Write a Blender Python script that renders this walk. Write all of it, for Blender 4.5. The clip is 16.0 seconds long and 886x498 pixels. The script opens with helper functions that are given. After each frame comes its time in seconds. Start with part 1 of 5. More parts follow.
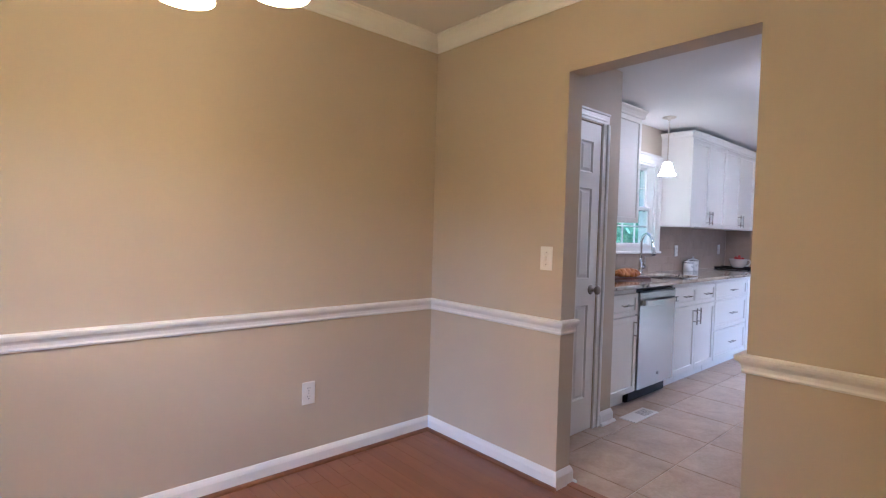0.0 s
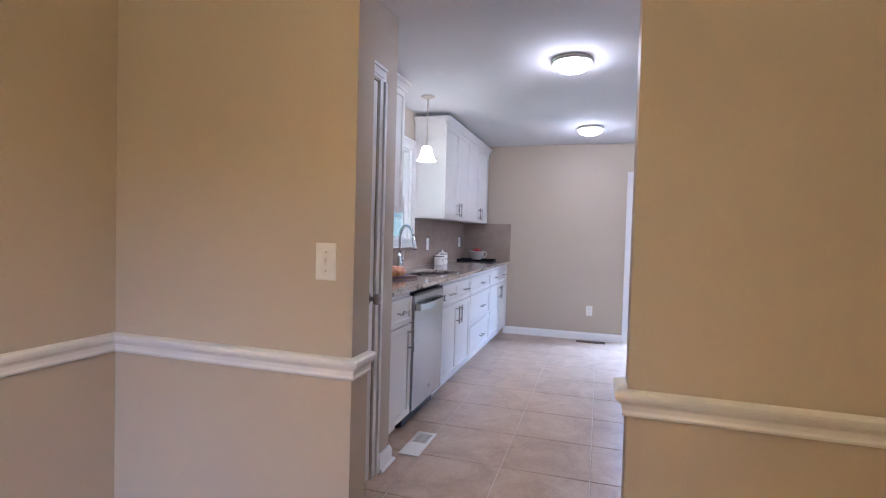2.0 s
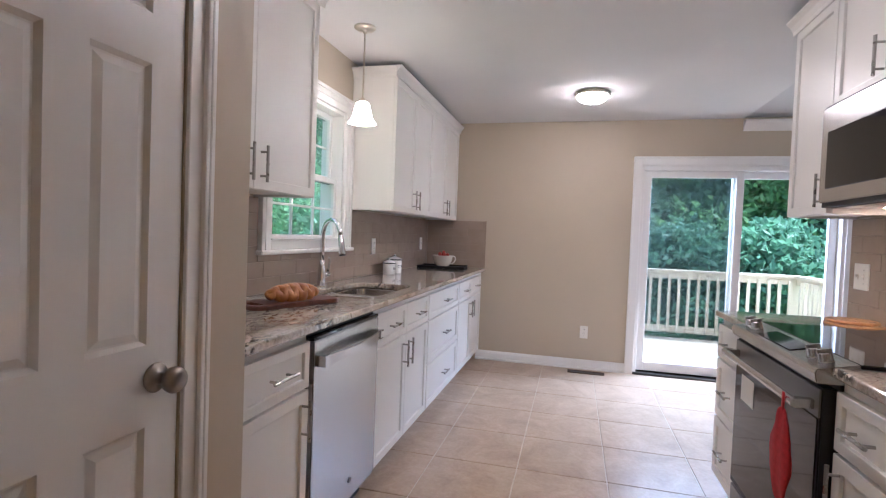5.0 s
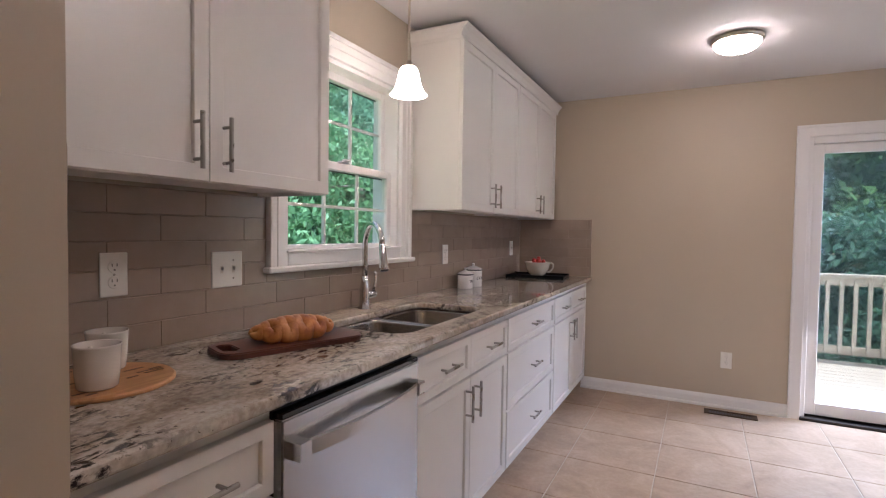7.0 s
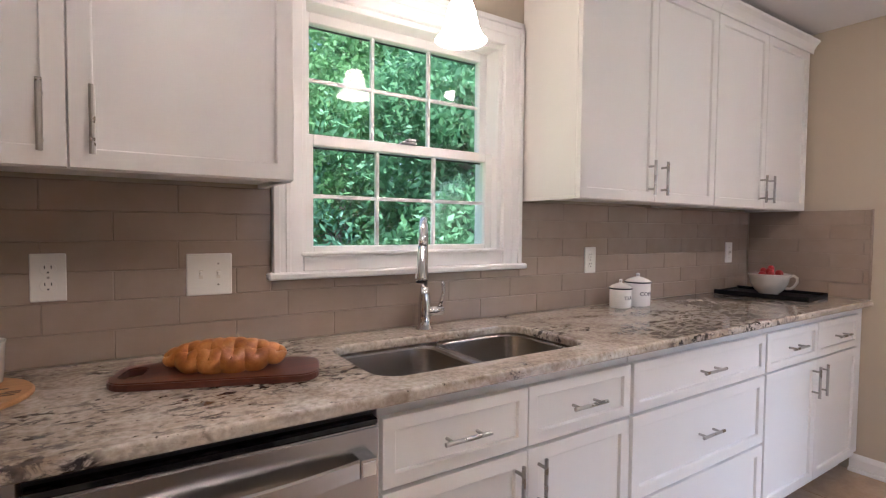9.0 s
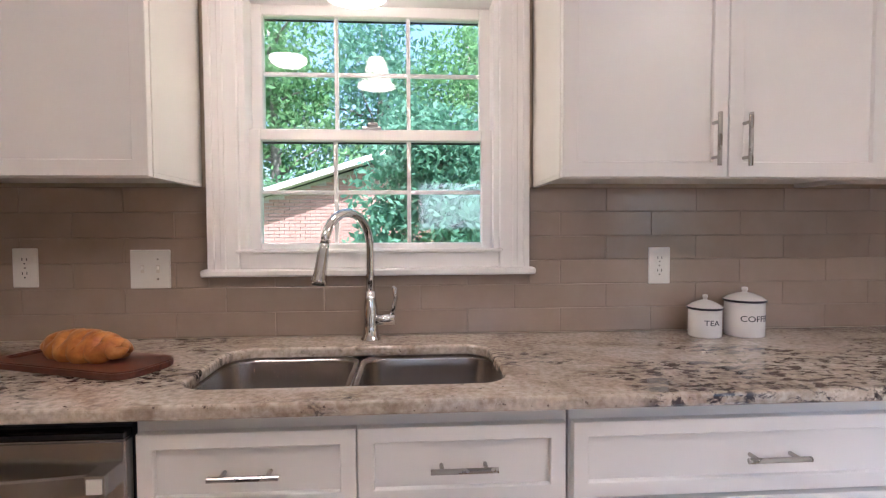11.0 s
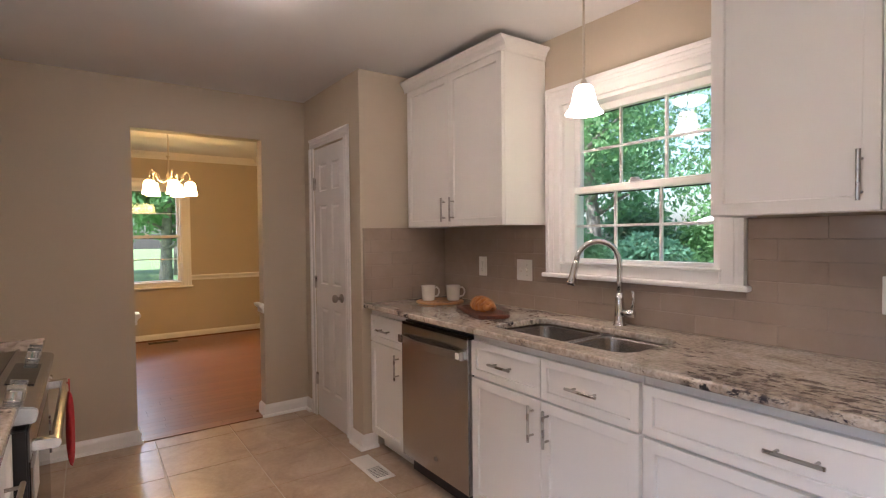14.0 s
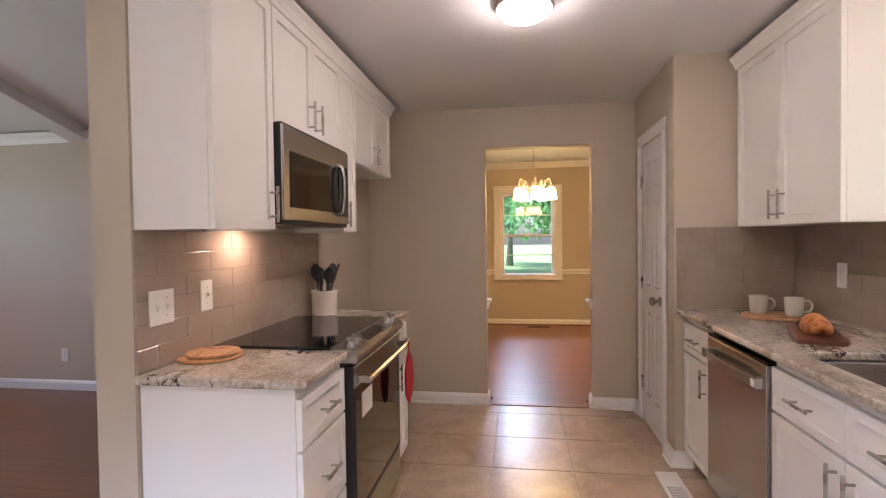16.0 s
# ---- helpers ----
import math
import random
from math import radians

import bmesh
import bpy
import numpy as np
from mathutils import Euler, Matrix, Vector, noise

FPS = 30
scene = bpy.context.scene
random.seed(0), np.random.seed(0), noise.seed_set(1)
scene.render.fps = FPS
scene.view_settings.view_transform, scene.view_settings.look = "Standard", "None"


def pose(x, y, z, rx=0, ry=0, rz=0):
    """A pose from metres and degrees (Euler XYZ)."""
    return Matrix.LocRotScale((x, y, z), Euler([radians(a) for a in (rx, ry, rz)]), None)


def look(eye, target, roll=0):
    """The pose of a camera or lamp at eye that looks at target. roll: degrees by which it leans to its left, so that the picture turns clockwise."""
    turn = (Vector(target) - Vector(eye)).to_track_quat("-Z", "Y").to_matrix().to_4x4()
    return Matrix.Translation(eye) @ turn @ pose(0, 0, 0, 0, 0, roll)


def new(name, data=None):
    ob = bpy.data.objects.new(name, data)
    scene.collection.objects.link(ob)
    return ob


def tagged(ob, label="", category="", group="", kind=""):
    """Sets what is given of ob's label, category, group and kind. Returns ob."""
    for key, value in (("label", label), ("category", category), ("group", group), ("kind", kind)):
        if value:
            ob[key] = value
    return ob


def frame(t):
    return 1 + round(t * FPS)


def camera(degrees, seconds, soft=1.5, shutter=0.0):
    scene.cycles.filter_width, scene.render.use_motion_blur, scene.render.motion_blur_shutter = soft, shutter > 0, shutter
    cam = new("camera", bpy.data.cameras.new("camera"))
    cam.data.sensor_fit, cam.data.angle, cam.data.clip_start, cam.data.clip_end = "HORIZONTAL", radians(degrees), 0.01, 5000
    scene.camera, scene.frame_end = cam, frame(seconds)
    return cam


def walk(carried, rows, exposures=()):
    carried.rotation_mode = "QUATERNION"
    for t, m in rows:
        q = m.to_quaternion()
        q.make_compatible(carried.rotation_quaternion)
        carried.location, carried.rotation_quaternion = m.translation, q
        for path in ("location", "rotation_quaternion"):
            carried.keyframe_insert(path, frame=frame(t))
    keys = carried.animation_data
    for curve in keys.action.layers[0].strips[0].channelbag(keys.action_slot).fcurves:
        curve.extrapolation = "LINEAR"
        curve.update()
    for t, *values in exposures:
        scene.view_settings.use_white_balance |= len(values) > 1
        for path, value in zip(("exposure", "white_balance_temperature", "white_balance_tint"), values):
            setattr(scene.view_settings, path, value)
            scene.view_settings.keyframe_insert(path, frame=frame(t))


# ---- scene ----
cam = camera(82.7, 16.0, soft=1.2)
PATH = [
    (0, (0.726, 0.278, 1.258), (2.057, 1.77, 1.192), 1.6),
    (0.5, (0.867, 0.52, 1.255), (2.455, 1.734, 1.187), 1.8),
    (1, (1.015, 0.723, 1.259), (2.781, 1.659, 1.194), 2.0),
    (1.5, (1.163, 0.886, 1.249), (3.022, 1.621, 1.185), 1.9),
    (2, (1.379, 0.986, 1.242), (3.287, 1.581, 1.18), 1.6),
    (2.5, (1.623, 1.029, 1.229), (3.559, 1.528, 1.166), 1.5),
    (3, (1.868, 1.051, 1.214), (3.812, 1.516, 1.148), 1.5),
    (3.5, (2.091, 1.082, 1.203), (4.039, 1.529, 1.136), 1.5),
    (3.7, (2.179, 1.101, 1.203), (4.13, 1.539, 1.138), 1.5),
    (5.8, (3.023, 1.257, 1.258), (4.928, 1.864, 1.201), 1.5),
    (6, (3.098, 1.268, 1.253), (4.991, 1.912, 1.194), 1.0),
    (6.5, (3.295, 1.299, 1.26), (5.141, 2.066, 1.196), 1.0),
    (7, (3.495, 1.269, 1.265), (5.273, 2.182, 1.198), 0.8),
    (7.5, (3.693, 1.232, 1.254), (5.3, 2.421, 1.181), 0.7),
    (8, (3.924, 1.204, 1.253), (5.319, 2.635, 1.181), 0.5),
    (8.5, (4.177, 1.144, 1.264), (5.44, 2.693, 1.19), 0.4),
    (9, (4.433, 1.109, 1.268), (5.526, 2.782, 1.186), 0.5),
    (9.2, (4.534, 1.101, 1.245), (5.55, 2.823, 1.181), 0.3),
    (11.3, (5.589, 1.072, 1.248), (5.55, 3.07, 1.177), -0.3),
    (11.5, (5.671, 1.038, 1.243), (5.516, 3.031, 1.186), -0.3),
    (12, (5.874, 0.912, 1.264), (5.375, 2.848, 1.198), -0.4),
    (12.5, (6.083, 0.756, 1.307), (5.306, 2.597, 1.228), -0.5),
    (13, (6.326, 0.661, 1.317), (5.259, 2.351, 1.245), -0.6),
    (13.5, (6.55, 0.625, 1.327), (5.165, 2.066, 1.259), -0.8),
    (14, (6.718, 0.656, 1.326), (5.086, 1.812, 1.276), -0.6),
    (14.5, (6.829, 0.783, 1.32), (4.996, 1.582, 1.272), -0.8),
    (15, (6.893, 0.885, 1.321), (4.933, 1.28, 1.276), -0.6),
    (15.5, (6.894, 1.021, 1.338), (4.895, 1.081, 1.29), -0.8),
    (16, (6.938, 1.161, 1.344), (4.961, 0.863, 1.299), -0.8),
]
walk(cam, [(t, look(eye, target, roll)) for t, eye, target, roll in PATH],
     [(0.0, 2.08, 4480, 20), (3.0, 1.97, 4550, 19), (3.7, 1.85, 4750, 18), (5.8, 1.88, 5350, 20), (7.0, 1.48, 5600, 23), (8.0, 1.80, 5650, 22), (9.0, 1.88, 5600, 21), (12.0, 1.80, 5780, 23), (13.5, 1.7, 6000, 23), (15.0, 1.80, 5800, 24), (16.0, 2.04, 5750, 25)])


# ---- world, sun and lamps' strength ----
SUN_EL, SUN_AZ = 60.0, 282.0      # degrees; azimuth counter-clockwise from +x of where the sun stands
LAMP = 22.5                       # kitchen flush lamps
PENDANT = 8.0
CHANDELIER = 13.0
world = bpy.data.worlds.new("sky")
scene.world = world
world.use_nodes = True
wn = world.node_tree
sky = wn.nodes.new("ShaderNodeTexSky")
sky.sky_type = 'NISHITA'
sky.sun_disc = False
sky.sun_elevation = radians(SUN_EL)
sky.sun_rotation = radians(90 - SUN_AZ)
sky.air_density, sky.dust_density, sky.ozone_density = 1.0, 3.0, 1.0
wn.links.new(sky.outputs[0], wn.nodes["Background"].inputs[0])
wn.nodes["Background"].inputs[1].default_value = 0.15
sun = new("sun", bpy.data.lights.new("sun", 'SUN'))
sun.data.energy, sun.data.angle, sun.data.color = 5.0, radians(0.6), (1.0, 0.96, 0.88)
sd = Vector((math.cos(radians(SUN_EL)) * math.cos(radians(SUN_AZ)), math.cos(radians(SUN_EL)) * math.sin(radians(SUN_AZ)), math.sin(radians(SUN_EL))))
sun.matrix_world = look(sd * 30, (0, 0, 0))



# an added area lamp that strengthens the sky's light; no fixture of the house
def daylight_fill(name, m, w, h, watts):
    lamp = new(name, bpy.data.lights.new(name, 'AREA'))
    lamp.data.shape, lamp.data.size, lamp.data.size_y = 'RECTANGLE', w, h
    lamp.data.energy, lamp.data.color = watts, (0.72, 0.85, 1.0)
    lamp.matrix_world = m


# two added lamps in the unseen living room openings
daylight_fill("daylight_fill_living", look((4.3, -4.64, 1.67), (4.6, 0, 1.2)), 1.36, 0.8, 2)
daylight_fill("daylight_fill_living", look((6.3, -4.64, 1.67), (6.2, 0, 1.2)), 1.36, 0.8, 5)
# two added lamps outdoors, above the sightlines, aimed in through slider and dining window
daylight_fill("daylight_fill_slider", look((8.35, -0.18, 2.35), (5.2, 0.35, 0.5)), 1.5, 0.5, 110)
daylight_fill("daylight_fill_dining", look((-3.0, 0.45, 2.62), (1.6, 2.1, 0.8)), 1.7, 0.8, 62)

# ---- materials ----
class Mat:
    """A node material with a few shorthands."""

    def __init__(self, name, rough=0.5, metal=0.0, coat=0.0, spec=0.5):
        self.m = bpy.data.materials.new(name)
        self.m.use_nodes = True
        self.t = self.m.node_tree
        self.b = self.t.nodes["Principled BSDF"]
        self.b.inputs["Roughness"].default_value = rough
        self.b.inputs["Metallic"].default_value = metal
        self.b.inputs["Coat Weight"].default_value = coat
        self.b.inputs["Specular IOR Level"].default_value = spec
        self.co = self.t.nodes.new("ShaderNodeTexCoord").outputs["Object"]
        self.geo = self.t.nodes.new("ShaderNodeNewGeometry").outputs["Position"]

    def node(self, kind, **inputs):
        n = self.t.nodes.new(kind)
        for k, v in inputs.items():
            self.put(n, k.replace("_", " "), v)
        return n

    def put(self, n, key, v):
        s = n.inputs[key]
        if isinstance(v, bpy.types.NodeSocket):
            self.t.links.new(v, s)
        else:
            s.default_value = v

    def noise(self, scale, detail=4.0, stretch=(1, 1, 1), rough=0.55, distort=0.0, src=None):
        mp = self.node("ShaderNodeMapping", Vector=src or self.geo, Scale=stretch)
        n = self.node("ShaderNodeTexNoise", Vector=mp.outputs[0], Scale=scale, Detail=detail, Roughness=rough, Distortion=distort)
        return n.outputs["Fac"]

    def ramp(self, fac, stops):
        n = self.t.nodes.new("ShaderNodeValToRGB")
        self.t.links.new(fac, n.inputs[0])
        el = n.color_ramp.elements
        while len(el) < len(stops):
            el.new(0.5)
        for e, (p, c) in zip(el, stops):
            e.position = p
            e.color = (*c, 1) if len(c) == 3 else c
        return n.outputs["Color"]

    def mix(self, fac, a, b, mode='MIX'):
        n = self.t.nodes.new("ShaderNodeMix")
        n.data_type, n.blend_type = 'RGBA', mode
        for i, v in ((0, fac), (6, a), (7, b)):
            if isinstance(v, bpy.types.NodeSocket):
                self.t.links.new(v, n.inputs[i])
            else:
                n.inputs[i].default_value = v if i == 0 else (*v, 1)
        return n.outputs[2]

    def random(self):
        return self.t.nodes.new("ShaderNodeObjectInfo").outputs["Random"]

    def bump(self, height, strength=0.1, dist=0.01):
        n = self.node("ShaderNodeBump", Height=height, Strength=strength, Distance=dist)
        self.t.links.new(n.outputs[0], self.b.inputs["Normal"])
        return self

    def colour(self, c):
        self.put(self.b, "Base Color", c if isinstance(c, bpy.types.NodeSocket) else (*c, 1))
        return self

    def rough(self, v):
        self.put(self.b, "Roughness", v)
        return self


def tint(c, k):
    return tuple(min(1, v * k) for v in c)


def painted(name, c, rough, vary=0.05, bump=0.05, grain=180):
    m = Mat(name, rough)
    a = m.noise(1.3, 3)
    m.colour(m.ramp(a, [(0.3, tint(c, 1 - vary)), (0.7, tint(c, 1 + vary))]))
    m.bump(m.noise(grain, 3), bump, 0.003)
    b = m.noise(7, 4)
    m.rough(m.ramp(b, [(0.3, (rough - 0.03,) * 3), (0.7, (rough + 0.03,) * 3)]))
    return m.m


def metal(name, c, rough, stretch=(1, 1, 1), grain=60, bump=0.02):
    m = Mat(name, rough, 1.0)
    g = m.noise(grain, 4, stretch)
    m.colour(m.ramp(g, [(0.3, tint(c, 0.96)), (0.7, tint(c, 1.03))]))
    m.rough(m.ramp(g, [(0.3, (rough * 0.94,) * 3), (0.75, (rough * 1.06,) * 3)]))
    if bump:
        m.bump(g, bump, 0.002)
    return m.m


def plain(name, c, rough=0.4, vary=0.08, scale=30, bump=0.03, coat=0.0):
    m = Mat(name, rough, coat=coat)
    n = m.noise(scale, 4)
    m.colour(m.ramp(n, [(0.3, tint(c, 1 - vary)), (0.7, tint(c, 1 + vary))]))
    m.bump(n, bump, 0.002)
    return m.m


def glowing(name, c, strength):
    m = Mat(name, 0.35)
    m.colour((0.9, 0.88, 0.84))
    m.b.inputs["Emission Color"].default_value = (*c, 1)
    n = m.noise(18, 3)
    k = m.node("ShaderNodeMath", Value=n)
    k.operation = 'MULTIPLY_ADD'
    k.inputs[1].default_value, k.inputs[2].default_value = strength * 0.5, strength * 0.75
    m.t.links.new(k.outputs[0], m.b.inputs["Emission Strength"])
    return m.m


def granite():
    m = Mat("granite", 0.10, coat=0.3)
    flow = m.noise(3.8, 7, (0.8, 1.2, 1), 0.66, 0.8)
    base = m.ramp(flow, [(0.30, (0.17, 0.12, 0.08)), (0.41, (0.35, 0.275, 0.20)), (0.52, (0.53, 0.455, 0.365)), (0.63, (0.59, 0.53, 0.45)), (0.76, (0.32, 0.265, 0.215))])
    grain = m.noise(70, 5)
    base = m.mix(0.32, base, m.ramp(grain, [(0.34, (0.17, 0.145, 0.12)), (0.64, (0.72, 0.69, 0.62))]))
    rust = m.ramp(m.noise(7, 6, (0.7, 1.3, 1), 0.65, 0.6), [(0.56, (0, 0, 0)), (0.68, (1, 1, 1))])
    base = m.mix(m.mix(1.0, rust, (0.55, 0.55, 0.55), 'MULTIPLY'), base, (0.17, 0.115, 0.075))
    zone = m.ramp(m.noise(2.8, 5, (0.8, 1.25, 1), 0.6, 0.7), [(0.49, (0, 0, 0)), (0.59, (1, 1, 1))])
    specks = m.ramp(m.noise(36, 6, (0.7, 1.3, 1), 0.65, 0.5), [(0.50, (0, 0, 0)), (0.57, (1, 1, 1))])
    both = m.mix(1.0, zone, specks, 'MULTIPLY')
    base = m.mix(both, base, (0.028, 0.024, 0.028))
    fine = m.ramp(m.noise(64, 3), [(0.66, (0, 0, 0)), (0.72, (1, 1, 1))])
    base = m.mix(fine, base, (0.10, 0.075, 0.06))
    m.colour(base)
    m.rough(m.ramp(grain, [(0.3, (0.06,) * 3), (0.7, (0.13,) * 3)]))
    return m.m


def wood(name, a, b, rough, along, scale=1.0, vary=0.35, coat=0.0):
    """along: the axis of the grain, 0 x, 1 y, 2 z"""
    m = Mat(name, rough, coat=coat)
    st = [14.0 * scale] * 3
    st[along] = 0.9 * scale
    g = m.noise(2.2, 6, tuple(st), 0.6, 0.6)
    c = m.ramp(g, [(0.3, a), (0.68, b)])
    r = m.ramp(m.random(), [(0.0, (1 - vary,) * 3), (1.0, (1.0,) * 3)])
    c = m.mix(1.0, c, r, 'MULTIPLY')
    m.colour(c)
    st2 = [90.0 * scale] * 3
    st2[along] = 3.0
    f = m.noise(1.0, 4, tuple(st2))
    m.bump(f, 0.006, 0.002)
    m.rough(m.ramp(g, [(0.3, (rough * 0.95,) * 3), (0.7, (rough * 1.08,) * 3)]))
    return m.m


def floor_tile_mat():
    m = Mat("floor_tile_glaze", 0.3)
    n = m.noise(4.5, 6, rough=0.68, distort=0.6)
    c = m.ramp(n, [(0.25, (0.31, 0.21, 0.132)), (0.5, (0.46, 0.335, 0.228)), (0.75, (0.60, 0.47, 0.35))])
    f = m.noise(45, 4)
    c = m.mix(0.16, c, m.ramp(f, [(0.35, (0.34, 0.25, 0.17)), (0.65, (0.58, 0.48, 0.38))]))
    r = m.ramp(m.random(), [(0.0, (0.9, 0.89, 0.88)), (1.0, (1.0, 1.0, 1.0))])
    m.colour(m.mix(1.0, c, r, 'MULTIPLY'))
    m.rough(0.29)
    return m.m


def wall_tile_mat():
    m = Mat("wall_tile_glaze", 0.2)
    n = m.noise(9, 4)
    c = m.ramp(n, [(0.3, (0.335, 0.262, 0.205)), (0.7, (0.375, 0.298, 0.238))])
    r = m.ramp(m.random(), [(0.0, (0.94,) * 3), (1.0, (1.0,) * 3)])
    m.colour(m.mix(1.0, c, r, 'MULTIPLY'))
    m.bump(m.noise(14, 3), 0.05, 0.004)
    return m.m


def glass_mat():
    m = bpy.data.materials.new("window_glass")
    m.use_nodes = True
    t = m.node_tree
    t.nodes.remove(t.nodes["Principled BSDF"])
    tr, gl = t.nodes.new("ShaderNodeBsdfTransparent"), t.nodes.new("ShaderNodeBsdfGlossy")
    tr.inputs[0].default_value = (0.93, 0.97, 0.955, 1)
    gl.inputs["Roughness"].default_value = 0.0
    lw = t.nodes.new("ShaderNodeLayerWeight")
    lw.inputs[0].default_value = 0.5
    pw = t.nodes.new("ShaderNodeMath")
    pw.operation = 'POWER'
    pw.inputs[1].default_value = 4.0
    fr = t.nodes.new("ShaderNodeMath")
    fr.operation = 'MULTIPLY_ADD'
    fr.inputs[1].default_value, fr.inputs[2].default_value = 0.8, 0.035
    t.links.new(lw.outputs["Facing"], pw.inputs[0])
    t.links.new(pw.outputs[0], fr.inputs[0])
    mx = t.nodes.new("ShaderNodeMixShader")
    t.links.new(fr.outputs[0], mx.inputs[0])
    t.links.new(tr.outputs[0], mx.inputs[1])
    t.links.new(gl.outputs[0], mx.inputs[2])
    t.links.new(mx.outputs[0], t.nodes["Material Output"].inputs[0])
    return m


def screen_mat():
    m = bpy.data.materials.new("insect_screen")
    m.use_nodes = True
    t = m.node_tree
    b = t.nodes["Principled BSDF"]
    b.inputs["Base Color"].default_value, b.inputs["Roughness"].default_value = (0.035, 0.055, 0.06, 1), 0.7
    mx, tr = t.nodes.new("ShaderNodeMixShader"), t.nodes.new("ShaderNodeBsdfTransparent")
    mx.inputs[0].default_value = 0.36
    t.links.new(tr.outputs[0], mx.inputs[1])
    t.links.new(b.outputs[0], mx.inputs[2])
    t.links.new(mx.outputs[0], t.nodes["Material Output"].inputs[0])
    return m


def leaf_mat(name, a, b):
    m = Mat(name, 0.55, spec=0.3)
    n = m.noise(2.5, 4)
    f = m.noise(23, 2)
    c = m.ramp(n, [(0.32, a), (0.68, b)])
    m.colour(m.mix(0.4, c, m.ramp(f, [(0.3, tint(a, 0.6)), (0.7, tint(b, 1.3))])))
    tl = m.t.nodes.new("ShaderNodeBsdfTranslucent")
    tl.inputs[0].default_value = (*tint(b, 1.4), 1)
    mx = m.t.nodes.new("ShaderNodeMixShader")
    mx.inputs[0].default_value = 0.35
    out = m.t.nodes["Material Output"]
    m.t.links.new(m.b.outputs[0], mx.inputs[1])
    m.t.links.new(tl.outputs[0], mx.inputs[2])
    m.t.links.new(mx.outputs[0], out.inputs[0])
    return m.m


def bread_mat():
    m = Mat("bread_crust", 0.38)
    n = m.noise(22, 5)
    m.colour(m.ramp(n, [(0.3, (0.22, 0.06, 0.012)), (0.5, (0.41, 0.15, 0.03)), (0.74, (0.64, 0.32, 0.09))]))
    m.bump(m.noise(90, 4), 0.2, 0.004)
    return m.m


def brick_mat():
    m = Mat("house_brick", 0.85)
    n = m.noise(3, 4)
    r = m.ramp(m.random(), [(0.0, (0.75,) * 3), (1.0, (1.0,) * 3)])
    c = m.ramp(n, [(0.3, (0.36, 0.19, 0.155)), (0.7, (0.46, 0.27, 0.225))])
    m.colour(m.mix(1.0, c, r, 'MULTIPLY'))
    m.bump(m.noise(40, 4), 0.3, 0.01)
    return m.m


M_WALL = painted("wall_paint", (0.505, 0.431, 0.328), 0.55, 0.03, 0.03, 260)
M_CEIL = painted("ceiling_paint", (0.70, 0.69, 0.68), 0.8, 0.03, 0.15, 160)
M_TRIM = painted("trim_paint", (0.80, 0.79, 0.77), 0.32, 0.015, 0.0, 90)
M_CAB = painted("cabinet_paint", (0.76, 0.74, 0.70), 0.34, 0.015, 0.0, 120)
M_DOORP = painted("door_paint", (0.74, 0.73, 0.71), 0.38, 0.02, 0.01, 60)
M_PLATE = painted("plate_plastic", (0.78, 0.76, 0.71), 0.3, 0.02, 0.0, 60)
M_GRANITE = granite()
M_STEEL = metal("brushed_steel", (0.50, 0.495, 0.49), 0.25, (1, 1, 1), 2, 0.0)
M_DARKSTEEL = metal("dark_brushed_steel", (0.22, 0.215, 0.21), 0.3, (1, 1, 1), 2, 0.0)
M_SINK = metal("sink_steel", (0.44, 0.41, 0.38), 0.24, (1, 1, 1), 4, 0.0)
M_CHROME = metal("chrome", (0.72, 0.72, 0.72), 0.07, bump=0.0)
M_NICKEL = metal("satin_nickel", (0.40, 0.38, 0.35), 0.28, (1, 1, 1), 20, 0.0)
M_PEWTER = metal("aged_pewter", (0.30, 0.27, 0.24), 0.3)
M_BRONZE = metal("lamp_nickel", (0.60, 0.54, 0.46), 0.30)
M_BLACK = plain("black_plastic", (0.010, 0.010, 0.011), 0.5)
M_TRAY = Mat("tray_lacquer", 0.6, spec=0.15).colour((0.008, 0.008, 0.009)).m
M_BLACKGLASS = plain("black_glass", (0.006, 0.006, 0.007), 0.05, bump=0.0)
M_FTILE, M_WTILE, M_GLASS = floor_tile_mat(), wall_tile_mat(), glass_mat()
M_SCREEN = screen_mat()
M_GROUT = plain("floor_grout", (0.58, 0.52, 0.43), 0.85, 0.1, 60, 0.2)
M_WGROUT = plain("wall_grout", (0.33, 0.27, 0.22), 0.85, 0.1, 60, 0.2)
M_OAK = wood("oak_floor", (0.215, 0.090, 0.043), (0.265, 0.115, 0.055), 0.31, 1, 0.55, 0.15, 0.0)
M_OAKGAP = plain("floor_gap", (0.06, 0.03, 0.018), 0.7)
M_SHOE = wood("shoe_mould", (0.20, 0.08, 0.035), (0.30, 0.13, 0.06), 0.4, 1)
M_WALNUT = wood("walnut", (0.055, 0.016, 0.010), (0.15, 0.048, 0.028), 0.38, 0, 2.0, 0.0)
M_TRIVET = wood("trivet_wood", (0.42, 0.20, 0.075), (0.62, 0.34, 0.15), 0.5, 0, 2.0)
M_SPOON = wood("spoon_wood", (0.14, 0.06, 0.03), (0.25, 0.12, 0.06), 0.5, 2, 2.0)
M_BREAD = bread_mat()
M_CERAMIC = plain("white_ceramic", (0.72, 0.67, 0.60), 0.18, 0.03, 12, 0.01)
M_ENAMEL = plain("white_enamel", (0.80, 0.78, 0.74), 0.15, 0.03, 12, 0.01)
# ink of the lettering, and painted darkness for vent and outlet hollows
M_INK_HOLLOW = plain("ink_and_hollow_dark", (0.012, 0.012, 0.02), 0.4)
M_BERRY = plain("red_fruit", (0.42, 0.03, 0.025), 0.35, 0.3, 40)
